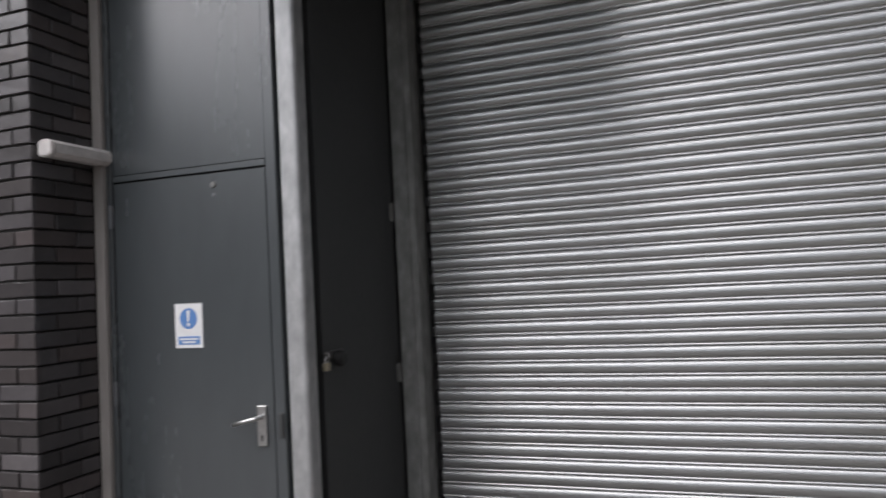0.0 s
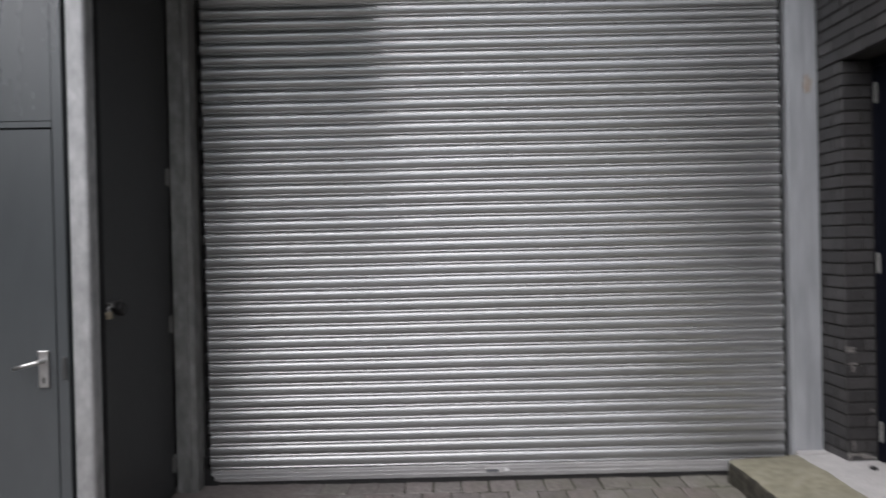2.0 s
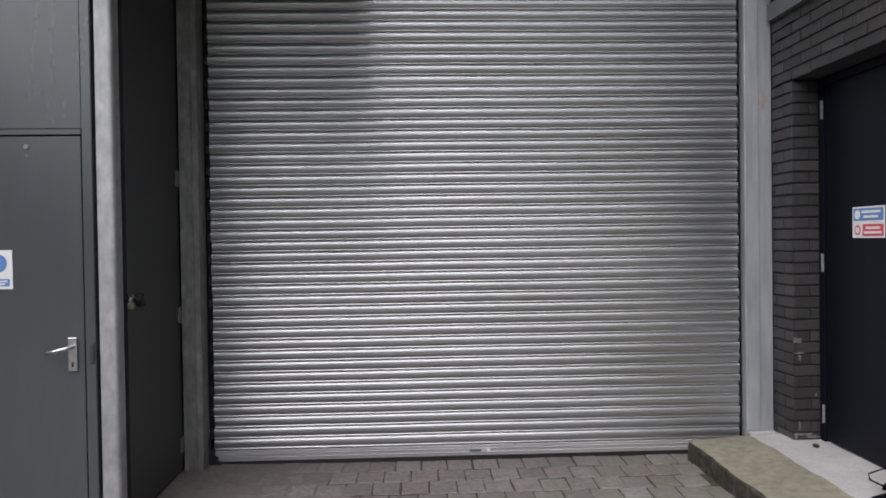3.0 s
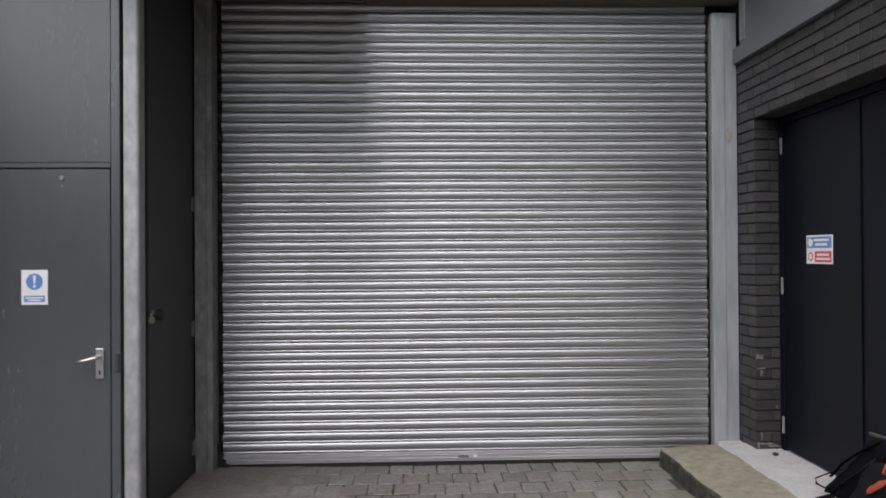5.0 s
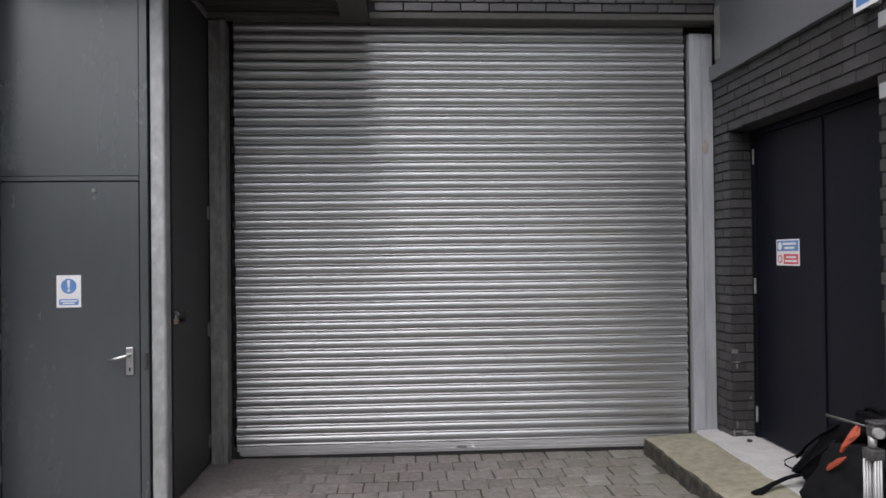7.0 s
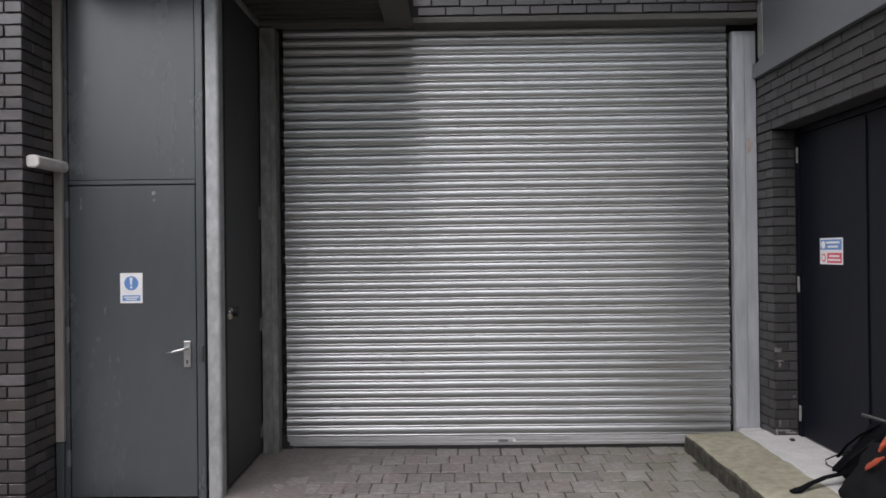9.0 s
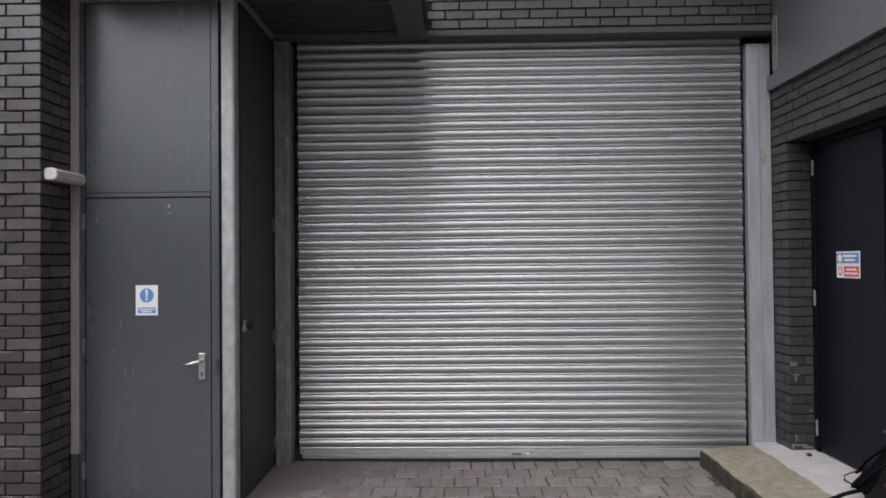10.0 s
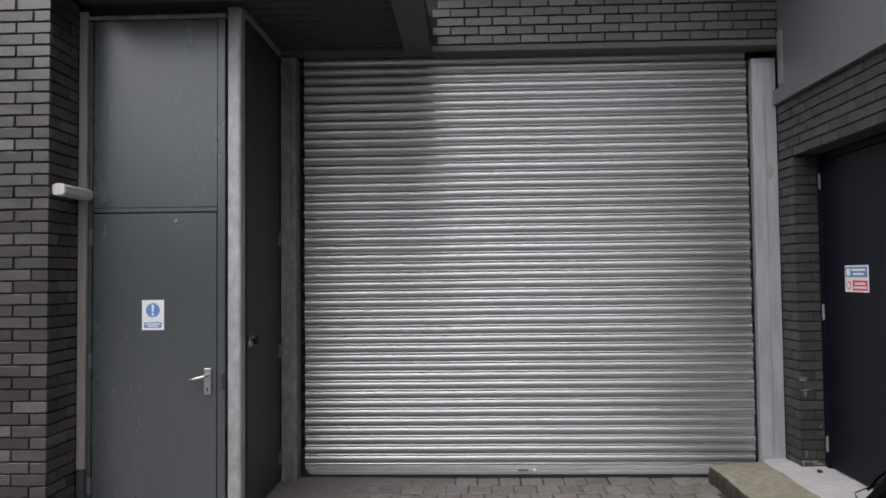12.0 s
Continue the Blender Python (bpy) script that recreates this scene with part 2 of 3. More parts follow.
def box(bm, x0, x1, y0, y1, z0, z1, bevel=0.0, seg=1):
    r = bmesh.ops.create_cube(bm, size=1)
    for v in r["verts"]:
        v.co = Vector(((x0 + x1) / 2 + v.co.x * (x1 - x0), (y0 + y1) / 2 + v.co.y * (y1 - y0), (z0 + z1) / 2 + v.co.z * (z1 - z0)))
    if bevel:
        es = list({e for v in r["verts"] for e in v.link_edges})
        bmesh.ops.bevel(bm, geom=es, offset=bevel, segments=seg, affect="EDGES", profile=0.5)
    return bm


def block(*a, bevel=0.0, seg=1):
    return box(bmesh.new(), *a, bevel=bevel, seg=seg)


def tube(bm, pts, radius, sides=10, flat=1.0):
    """A round or flattened rod along points, capped."""
    rings = []
    pts = [Vector(p) for p in pts]
    for i, p in enumerate(pts):
        d = (pts[min(i + 1, len(pts) - 1)] - pts[max(i - 1, 0)]).normalized()
        a = d.orthogonal().normalized() if abs(d.z) > 0.9 else d.cross(Vector((0, 0, 1))).normalized()
        b = d.cross(a)
        r = radius[i] if isinstance(radius, (list, tuple)) else radius
        rings.append([bm.verts.new(p + a * r * math.cos(k * math.tau / sides) + b * r * flat * math.sin(k * math.tau / sides)) for k in range(sides)])
    for q, w in zip(rings, rings[1:]):
        for k in range(sides):
            bm.faces.new((q[k], q[(k + 1) % sides], w[(k + 1) % sides], w[k]))
    bm.faces.new(rings[0][::-1])
    bm.faces.new(rings[-1])
    bmesh.ops.recalc_face_normals(bm, faces=bm.faces[:])
    return bm


def extrude(bm, profile, axis, a, b, closed=True, steps=1):
    """A profile swept along x or y from a to b. For x it holds (y, z), for y (x, z)."""
    rings = []
    for i in range(steps + 1):
        c = a + (b - a) * i / steps
        rings.append([bm.verts.new((c, u, w) if axis == "x" else (u, c, w) if axis == "y" else (u, w, c)) for u, w in profile])
    n = len(profile)
    for q, w in zip(rings, rings[1:]):
        for k in range(n if closed else n - 1):
            bm.faces.new((q[k], q[(k + 1) % n], w[(k + 1) % n], w[k]))
    if closed:
        bm.faces.new(rings[0][::-1])
        bm.faces.new(rings[-1])
    bmesh.ops.recalc_face_normals(bm, faces=bm.faces[:])
    return bm


# ---- ground ----
ground = part("ground", block(-60, 60, -60, 40, -0.5, -0.035), TARMAC)
tagged(ground, "grey ground sheet under and beyond the yard", "ground", kind="structure")
yard = part("pavement", block(-6, 1.84, -9.0, 0.2, -0.034, -0.007), JOINT)
tagged(yard, "grey-brown concrete block paving with mossy soil joints", "paving", kind="structure")

# ---- left brick pier, door bay ----
PIER_X, PIER_Y, DOOR_Y = -2.66, -1.56, -1.19
pier = part("wall_west", block(-14.4, PIER_X - 0.013, PIER_Y + 0.013, 0.4, -0.03, 6.0), MORTAR)
tagged(pier, "dark blue-grey engineering brick pier with dark mortar", "brick wall", kind="structure")
wall_back = part("wall_north", block(-2.66, 6.0, 0.25, 0.55, -0.03, 6.0), MORTAR)
tagged(wall_back, "plain dark wall behind the shutter", "wall", kind="structure")
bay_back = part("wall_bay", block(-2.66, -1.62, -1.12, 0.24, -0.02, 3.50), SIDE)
tagged(bay_back, "grey metal core of the projecting door bay", "wall", kind="structure")

door = thing("door_1", (-2.15, DOOR_Y, 0.0), "closed dark grey painted steel door with overpanel, beside a brick pier", "door", kind="structure")
DL, DR, DT = -2.575, -1.731, 2.089
leaf = part("leaf", block(DL + 0.003, DR - 0.003, DOOR_Y, DOOR_Y + 0.045, 0.02, DT - 0.004, bevel=0.002), DOOR, door)
overpanel = part("overpanel", block(DL, DR, DOOR_Y + 0.004, DOOR_Y + 0.045, DT + 0.036, 3.398, bevel=0.002), DOOR, door)
part("transom", block(DL, DR, DOOR_Y - 0.001, DOOR_Y + 0.045, DT + 0.004, DT + 0.033, bevel=0.002), DOOR, door)
part("frame_stile", block(DL - 0.05, DL - 0.004, DOOR_Y - 0.006, DOOR_Y + 0.06, 0.0, 3.403, bevel=0.003), DOOR, door)
part("frame_stile", block(DR + 0.005, -1.674, DOOR_Y - 0.008, DOOR_Y + 0.06, 0.0, 3.403, bevel=0.003), DOOR, door)
part("frame_head", block(DL - 0.05, -1.671, DOOR_Y - 0.012, DOOR_Y + 0.06, 3.405, 3.430, bevel=0.003), DULL, door, "galvanised head strip")
part("strike_cover", block(-1.703, -1.681, DOOR_Y - 0.016, DOOR_Y - 0.0085, 0.915, 1.02, bevel=0.003), SIDE, door, "black strike cover")
# Paler than the door: the hinges' glints are put into their paint.
for z in (0.28, 1.1, 1.93):
    bm = block(DL - 0.022, DL + 0.004, DOOR_Y - 0.012, DOOR_Y - 0.0005, z - 0.05, z + 0.05, bevel=0.003)
    tube(bm, [(DL - 0.004, DOOR_Y - 0.012, z - 0.055), (DL - 0.004, DOOR_Y - 0.012, z + 0.055)], 0.007, 8)
    part("hinge", bm, FASCIA, door)
handle = part("handle_plate", block(-1.815, -1.768, DOOR_Y - 0.012, DOOR_Y - 0.0005, 0.878, 1.051, bevel=0.004, seg=2), STEEL, door, "satin steel lever plate")
part("lever", tube(bmesh.new(), [(-1.79, DOOR_Y - 0.010, 1.003), (-1.79, DOOR_Y - 0.052, 1.003), (-1.80, DOOR_Y - 0.058, 1.001), (-1.86, DOOR_Y - 0.058, 0.987), (-1.905, DOOR_Y - 0.056, 0.975)], [0.011, 0.010, 0.010, 0.009, 0.009], 10), STEEL, handle, smooth=True)
part("keyhole", block(-1.796, -1.786, DOOR_Y - 0.0135, DOOR_Y - 0.0115, 0.900, 0.925), RUBBER, handle)
stud = bmesh.new()
tube(stud, [(-2.005, DOOR_Y - 0.0005, 2.032), (-2.005, DOOR_Y - 0.008, 2.032)], [0.016, 0.012], 12)
part("door_stud", stud, DULL, door, "small dull metal stud")
part("dent", tube(bmesh.new(), [(-2.004, DOOR_Y - 0.0005, 1.985), (-2.004, DOOR_Y - 0.003, 1.985)], [0.010, 0.006], 10), FASCIA, door)


def notice(name, c, w, h, face, label):
    """A thin white rigid sign at centre c, facing -y or -x, on its own empty."""
    e = thing(name, c, label, "sign")
    def at(u0, u1, v0, v1, d0, d1):
        if face == "y":
            return block(c[0] + u0, c[0] + u1, c[1] - d1, c[1] - d0, c[2] + v0, c[2] + v1, bevel=0.0)
        return block(c[0] - d1, c[0] - d0, c[1] - u1, c[1] - u0, c[2] + v0, c[2] + v1, bevel=0.0)
    part("board", at(-w / 2, w / 2, -h / 2, h / 2, 0.0005, 0.004), WHITE, e)
    return e, at


sign, at = notice("mandatory_sign", (-2.161, DOOR_Y, 1.405), 0.148, 0.20, "y", "white safety sign with blue exclamation roundel on grey door")
disc = bmesh.new()
tube(disc, [(-2.161, DOOR_Y - 0.004, 1.437), (-2.161, DOOR_Y - 0.0052, 1.437)], 0.047, 28)
roundel = part("roundel", disc, BLUE, sign, "blue roundel")
part("mark", extrude(bmesh.new(), [(-2.170, 1.474), (-2.152, 1.474), (-2.1565, 1.424), (-2.1655, 1.424)], "y", DOOR_Y - 0.0066, DOOR_Y - 0.005), WHITE, roundel)
part("dot", tube(bmesh.new(), [(-2.161, DOOR_Y - 0.005, 1.410), (-2.161, DOOR_Y - 0.0066, 1.410)], 0.0085, 14), WHITE, roundel)
panel = part("caption_panel", at(-0.059, 0.059, -0.085, -0.048, 0.004, 0.0052), BLUE, sign, "blue caption panel")
part("caption_bar", at(-0.050, 0.050, -0.064, -0.056, 0.0052, 0.0064), WHITE, panel)
part("caption_bar", at(-0.036, 0.036, -0.078, -0.070, 0.0052, 0.0064), WHITE, panel)

trim = part("trim", block(-2.658, -2.602, -1.226, -1.198, 0.395, 3.45, bevel=0.003), TIMBER)
tagged(trim, "pale grey-brown cover strip between brick and door frame", "trim", kind="structure")
stub = part("trim", block(-2.658, -2.608, -1.224, -1.198, -0.01, 0.39, bevel=0.003), DOOR)
tagged(stub, "dark grey lower end of the cover strip", "trim", kind="structure")

lamp = thing("bulkhead_light", (-2.66, -1.36, 2.17), "grubby white linear bulkhead light on brick reveal", "light fitting")
OCT = [(-2.658 + (a + 2.658) * 0.88, 2.213 + (b - 2.213) * 0.86) for a, b in [(-2.658, 2.178), (-2.640, 2.168), (-2.585, 2.168), (-2.562, 2.188), (-2.562, 2.238), (-2.585, 2.258), (-2.640, 2.258), (-2.658, 2.248)]]
part("body", block(-2.6595, -2.652, -1.510, -1.200, 2.180, 2.246, bevel=0.003), WHITE, lamp)
part("diffuser", extrude(bmesh.new(), [(-2.613 + (a + 2.613) * 0.94, 2.213 + (b - 2.213) * 0.94) for a, b in OCT], "y", -1.505, -1.205), DIFFUSER, lamp, "grubby pale diffuser")
for ya, yb in ((-1.532, -1.506), (-1.204, -1.185)):
    cap = extrude(bmesh.new(), OCT, "y", ya, yb)
    bmesh.ops.bevel(cap, geom=cap.edges[:], offset=0.006, segments=2, affect="EDGES")
    part("end_cap", cap, DIFFUSER, lamp, "off-white moulded end cap")

# ---- galvanised corner post, side panel, guides ----
post = thing("corner_post", (-1.63, -1.10, 0.0), "galvanised steel corner post, mottled and streaked", "post", kind="structure")
CORNER = [(-1.665, -1.100), (-1.665, -1.172), (-1.659, -1.180), (-1.592, -1.180), (-1.581, -1.177), (-1.574, -1.170), (-1.571, -1.159), (-1.571, -1.095), (-1.579, -1.095), (-1.579, -1.159), (-1.584, -1.168), (-1.592, -1.172), (-1.657, -1.172), (-1.657, -1.100)]
part("folded_angle", extrude(bmesh.new(), CORNER, "z", -0.01, 3.475), POSTGALV, post)

side = thing("side_door", (-1.58, -0.62, 0.0), "dark grey steel side door with hasp and padlock", "door", kind="structure")
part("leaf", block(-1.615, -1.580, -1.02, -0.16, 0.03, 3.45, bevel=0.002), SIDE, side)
part("top_strip", block(-1.60, -1.566, -1.09, -0.14, 3.455, 3.495, bevel=0.002), DULL, side, "dull galvanised top strip")
for z in (0.20, 1.055, 1.95):
    bm = block(-1.5795, -1.5755, -0.205, -0.165, z - 0.05, z + 0.05, bevel=0.0015)
    tube(bm, [(-1.577, -0.160, z - 0.055), (-1.577, -0.160, z + 0.055)], 0.006, 8)
    part("hinge", bm, DULL, side, "dull steel hinge")
hasp = part("hasp", block(-1.5795, -1.570, -1.030, -0.850, 1.222, 1.258, bevel=0.003), GUNMETAL, side, "dark steel hasp")
part("staple", tube(bmesh.new(), [(-1.575, -1.020, 1.25), (-1.545, -1.036, 1.25), (-1.540, -1.036, 1.238), (-1.545, -1.036, 1.226), (-1.575, -1.020, 1.226)], 0.005, 8), DULL, hasp, smooth=True)
part("boss", tube(bmesh.new(), [(-1.570, -0.905, 1.216), (-1.540, -0.905, 1.216), (-1.532, -0.905, 1.216)], [0.036, 0.036, 0.027], 14), RUBBER, hasp, "dark round lock boss")
lock = thing("padlock", (-1.555, -1.036, 1.19), "small worn brass padlock hanging on a hasp", "padlock")
part("body", block(-1.568, -1.542, -1.054, -1.018, 1.176, 1.212, bevel=0.004, seg=2), BRASS, lock)
part("shackle", tube(bmesh.new(), [(-1.555, -1.049, 1.208), (-1.555, -1.049, 1.228), (-1.555, -1.042, 1.238), (-1.555, -1.030, 1.238), (-1.555, -1.023, 1.228), (-1.555, -1.023, 1.208)], 0.004, 8), STEEL, lock, "steel shackle", smooth=True)

SH_L, SH_R = -1.45, 2.262


def guide(name, x0, x1, y0, top, label, mat, crease):
    e = thing(name, ((x0 + x1) / 2, y0, 0), label, "shutter guide", kind="structure")
    part("front_plate", block(x0, x1, y0, y0 + 0.006, 0.0, top, bevel=0.002), mat, e)
    part("outer_side", block(x0 if crease < 0 else x1 - 0.006, x0 + 0.006 if crease < 0 else x1, y0 + 0.0065, 0.06, 0.0, top), mat, e)
    part("inner_side", block(x1 - 0.006 if crease < 0 else x0, x1 if crease < 0 else x0 + 0.006, y0 + 0.0065, 0.012, 0.0, top), mat, e)
    return e


gl = guide("shutter_guide", -1.575, -1.45, -0.14, 3.45, "dull galvanised left shutter guide channel, scuffed and streaked", DULL, -1)
part("lip", block(-1.492, -1.484, -0.152, -0.1405, 0.0, 3.45, bevel=0.002), DULL, gl)
gr = guide("shutter_guide", 2.265, 2.456, -0.06, 3.39, "galvanised steel shutter guide beside brick pier", GALV, 1)
part("raised_plate", block(2.265, 2.362, -0.070, -0.0605, 0.17, 3.388, bevel=0.003), GALV, gr)
ring = []
for k in range(22):
    a = k * math.tau / 22
    r = 1 + 0.5 * noise.noise((math.cos(a) * 1.5, math.sin(a) * 1.5, 2.0))
    ring.append((2.392 + 0.026 * r * math.cos(a), 2.455 + 0.055 * r * math.sin(a)))
part("rust_patch", extrude(bmesh.new(), ring, "y", -0.0612, -0.0595), RUST, gr, "pale rust patch")

# ---- roller shutter ----
shutter = thing("roller_shutter", (0.4, 0.0, 0.03), "closed galvanised steel roller shutter of curved slats", "roller shutter")
PITCH, Z0 = 0.075, 0.105
prof = []
for k in range(14):
    a = math.radians(-74 + 152 * k / 13)
    prof.append((-0.0130 * (math.cos(a) - 0.22) / 0.78, 0.0445 + 0.0308 * math.sin(a)))
low = [(0.011, 0.0), (0.010, 0.0018), (-0.0030, 0.0026), (-0.0052, 0.0058), (-0.0048, 0.0098), (-0.0012, 0.0128)]
PROFILE = low + prof + [(0.011, 0.0754)]
slat_mesh = None
rnd = random.Random(4)
for i in range(46):
    if slat_mesh is None:
        bm = extrude(bmesh.new(), PROFILE, "x", SH_L + 0.040, SH_R - 0.024, closed=False, steps=24)
        for v in bm.verts:
            v.co.z += 0.0009 * noise.noise((v.co.x * 1.7, 0, 0))
        ob = part("slat", bm, SLAT, shutter, smooth=True)
        slat_mesh = ob.data
    else:
        ob = new("slat", slat_mesh)
        own(ob, shutter)
    ob.location = (rnd.uniform(-0.004, 0.004), rnd.uniform(-0.0008, 0.0008), Z0 + i * PITCH)
    ob.rotation_euler = (rnd.uniform(-0.012, 0.012), 0, 0)
lock_mesh = None
for i in range(1, 46, 2):
    for x in (SH_L + 0.026, SH_R - 0.016):
        if lock_mesh is None:
            ob = part("end_lock", block(-0.012, 0.012, -0.010, 0.008, 0.004, 0.060, bevel=0.004), RUBBER, shutter, "black end lock")
            lock_mesh = ob.data
        else:
            ob = new("end_lock", lock_mesh)
            own(ob, shutter)
        ob.location = (x, 0.0, Z0 + i * PITCH)
bar = part("bottom_bar", block(SH_L + 0.03, SH_R - 0.01, -0.012, 0.02, 0.028, 0.102, bevel=0.003), BAR, shutter, "flat aluminium bottom bar")
for z in (0.052, 0.078):
    part("rib", block(SH_L + 0.06, SH_R - 0.012, -0.0165, -0.0122, z - 0.004, z + 0.004, bevel=0.0015), BAR, bar)
part("weather_seal", block(SH_L, SH_R, -0.006, 0.016, -0.008, 0.027), RUBBER, shutter, "black rubber seal")
stick = part("sticker", block(0.325, 0.445, -0.0182, -0.0168, 0.051, 0.079), PALE, bar, "torn grey maker's sticker")
part("sticker_print", block(0.332, 0.412, -0.0196, -0.0184, 0.056, 0.074), FASCIA, stick)
part("sticker_scrap", block(0.45, 0.475, -0.0182, -0.0168, 0.058, 0.076), WHITE, bar, "white scrap of sticker")
part("end_stop", extrude(bmesh.new(), [(SH_L, 0.0), (SH_L + 0.085, 0.0), (SH_L + 0.092, 0.030), (SH_L + 0.060, 0.040), (SH_L + 0.066, 0.060), (SH_L + 0.040, 0.075), (SH_L + 0.045, 0.098), (SH_L + 0.014, 0.12), (SH_L + 0.018, 0.19), (SH_L, 0.19)], "y", -0.021, 0.018), RUBBER, shutter, "black end stop")


def smudge(x0, x1, i, k0, k1, seed):
    """A thin smear that follows the face of slat i from profile point k0 to k1, with frayed ends."""
    bm = bmesh.new()
    rows = []
    for k in range(k0, k1 + 1):
        y, z = PROFILE[k]
        a = x0 + 0.05 * (x1 - x0) * (1 + noise.noise((k * 1.7, seed, 0)) * 4)
        b = x1 - 0.05 * (x1 - x0) * (1 + noise.noise((k * 1.7, seed, 5)) * 4)
        rows.append([bm.verts.new((a + (b - a) * n / 5, y - d, Z0 + i * PITCH + z)) for d in (0.0016, 0.0002) for n in range(6)])
    for p, q in zip(rows, rows[1:]):
        for n in range(5):
            bm.faces.new((p[n], p[n + 1], q[n + 1], q[n]))
            bm.faces.new((p[n + 6], q[n + 6], q[n + 7], p[n + 7]))
    bmesh.ops.recalc_face_normals(bm, faces=bm.faces[:])
    return part("scuff", bm, SCUFF, shutter, "dark scuff mark", smooth=True)


for k, (x0, x1, i, k0, k1) in enumerate(((-0.975, -0.865, 3, 6, 12), (-1.06, -1.02, 3, 12, 14))):
    smudge(x0, x1, i, k0, k1, k * 2.3)
# The unlit cavity behind the slats is a block coloured black.
part("void", block(SH_L - 0.1, SH_R + 0.22, 0.03, 0.20, 0.0, 3.9), VOID, shutter, "black block for the unlit space behind the slats")

# ---- over the shutter: lintel, brick panel, beam, deck soffit ----
lintel = part("lintel", block(-0.325, 2.455, -0.205, -0.022, 3.45, 3.498, bevel=0.004), LINTEL)
tagged(lintel, "dark painted steel lintel over the shutter", "lintel", kind="structure")
lintel_w = part("lintel", block(-1.57, -0.327, -0.19, -0.05, 3.466, 3.50, bevel=0.004), BEAM)
tagged(lintel_w, "dull steel angle under the deck edge", "lintel", kind="structure")
panel_wall = part("wall_over_shutter", block(-0.361, 2.455, -0.177, 0.24, 3.50, 6.0), MORTAR)
tagged(panel_wall, "dark engineering brickwork panel over the shutter", "brick wall", kind="structure")
EAVE = -1.87
beam = thing("canopy_beam", (-0.44, -0.9, 3.43), "dull grey steel canopy beam over the yard", "beam", kind="structure")
part("bottom_flange", block(-0.542, -0.330, EAVE, -0.2055, 3.432, 3.446, bevel=0.002), BEAM, beam)
part("web", block(-0.374, -0.362, EAVE, -0.2055, 3.4465, 3.625), BEAM, beam)
part("top_flange", block(-0.542, -0.362, EAVE, -0.2055, 3.6255, 3.64), BEAM, beam)
zig = []
y = EAVE
while y < 0.0:
    zig += [(y, 3.505), (y + 0.05, 3.505), (y + 0.065, 3.535), (y + 0.115, 3.535)]
    y += 0.13
zig = [(min(a, 0.02), b) for a, b in zig]
deck = part("ceiling", extrude(bmesh.new(), zig + [(0.02, 3.64), (EAVE, 3.64)], "x", -2.655, -0.545), DECK)
tagged(deck, "dark profiled steel deck soffit over the door bay", "canopy soffit", kind="structure")
roof = part("roof", block(-2.655, -0.362, EAVE - 0.004, 0.2, 3.642, 3.79), DECK)
tagged(roof, "canopy deck above the profiled soffit", "roof", kind="structure")
# Unseen slab, added to shade the brick panel and the shutter's top.
shade_slab = part("roof", block(-0.36, 2.42, -1.30, -0.178, 4.45, 4.60), DECK)
tagged(shade_slab, "unseen slab added to shade the shutter top", "roof", kind="structure")

# ---- right wall with recessed double doors, fascia ----
WX, DX = 2.46, 2.65
OP0, OP1, OPZ = -0.32, -2.09, 2.54
wall_e = thing("wall_east", (WX, -1.2, 0.0), "brick wall with recessed doorway, coloured darker for its shade", "brick wall", kind="structure")
part("core", block(WX + 0.009, 6.0, OP0 + 0.009, 0.24, -0.03, OPZ), MORTAR, wall_e)
part("core", block(WX + 0.009, 6.0, -3.2, OP1 - 0.008, -0.03, OPZ), MORTAR, wall_e)
part("core", block(WX + 0.009, 6.0, -3.2, 0.24, OPZ + 0.008, 3.0), MORTAR, wall_e)
fascia = thing("fascia", (WX, -2.5, 3.0), "smooth mid-grey painted metal fascia above brickwork", "fascia", kind="structure")
part("panel", block(2.420, 6.0, -3.2, -0.20, 2.992, 4.5, bevel=0.003), FASCIA, fascia)
part("foot", block(2.424, 3.2, -0.1995, -0.075, 2.994, 3.11, bevel=0.003), FASCIA, fascia)
part("edge_strip", block(2.414, 2.4215, -0.285, -0.201, 3.13, 3.55, bevel=0.002), DULL, fascia, "dull pale edge strip")

dbl = thing("door_2", (DX, -1.2, 0.2), "closed pair of blue-black painted steel doors in brick opening", "door", kind="structure")
SPLIT = -1.245
part("frame_jamb", block(DX - 0.01, DX + 0.07, -0.375, OP0 - 0.001, 0.16, OPZ - 0.05, bevel=0.002), BLUEDOOR, dbl)
part("frame_jamb", block(DX - 0.01, DX + 0.07, OP1 + 0.001, OP1 + 0.05, 0.16, OPZ - 0.05, bevel=0.002), BLUEDOOR, dbl)
part("frame_head", block(DX - 0.01, DX + 0.07, OP1 + 0.001, OP0 - 0.001, OPZ - 0.049, OPZ - 0.001, bevel=0.002), BLUEDOOR, dbl)
part("leaf", block(DX, DX + 0.05, SPLIT + 0.004, -0.378, 0.18, OPZ - 0.053, bevel=0.003), BLUEDOOR, dbl)
part("leaf", block(DX + 0.004, DX + 0.05, OP1 + 0.053, SPLIT - 0.004, 0.18, OPZ - 0.053, bevel=0.003), BLUEDOOR, dbl)
part("cover_strip", block(DX - 0.006, DX - 0.0005, SPLIT - 0.02, SPLIT + 0.02, 0.23, OPZ - 0.06, bevel=0.002), BLUEDOOR, dbl)
for z in (0.35, 1.34, 2.336):
    bm = block(DX - 0.016, DX - 0.0105, -0.378, -0.358, z - 0.055, z + 0.055, bevel=0.002)
    tube(bm, [(DX - 0.018, -0.368, z - 0.06), (DX - 0.018, -0.368, z + 0.06)], 0.007, 8)
    part("hinge", bm, DULL, dbl, "bright steel hinge")

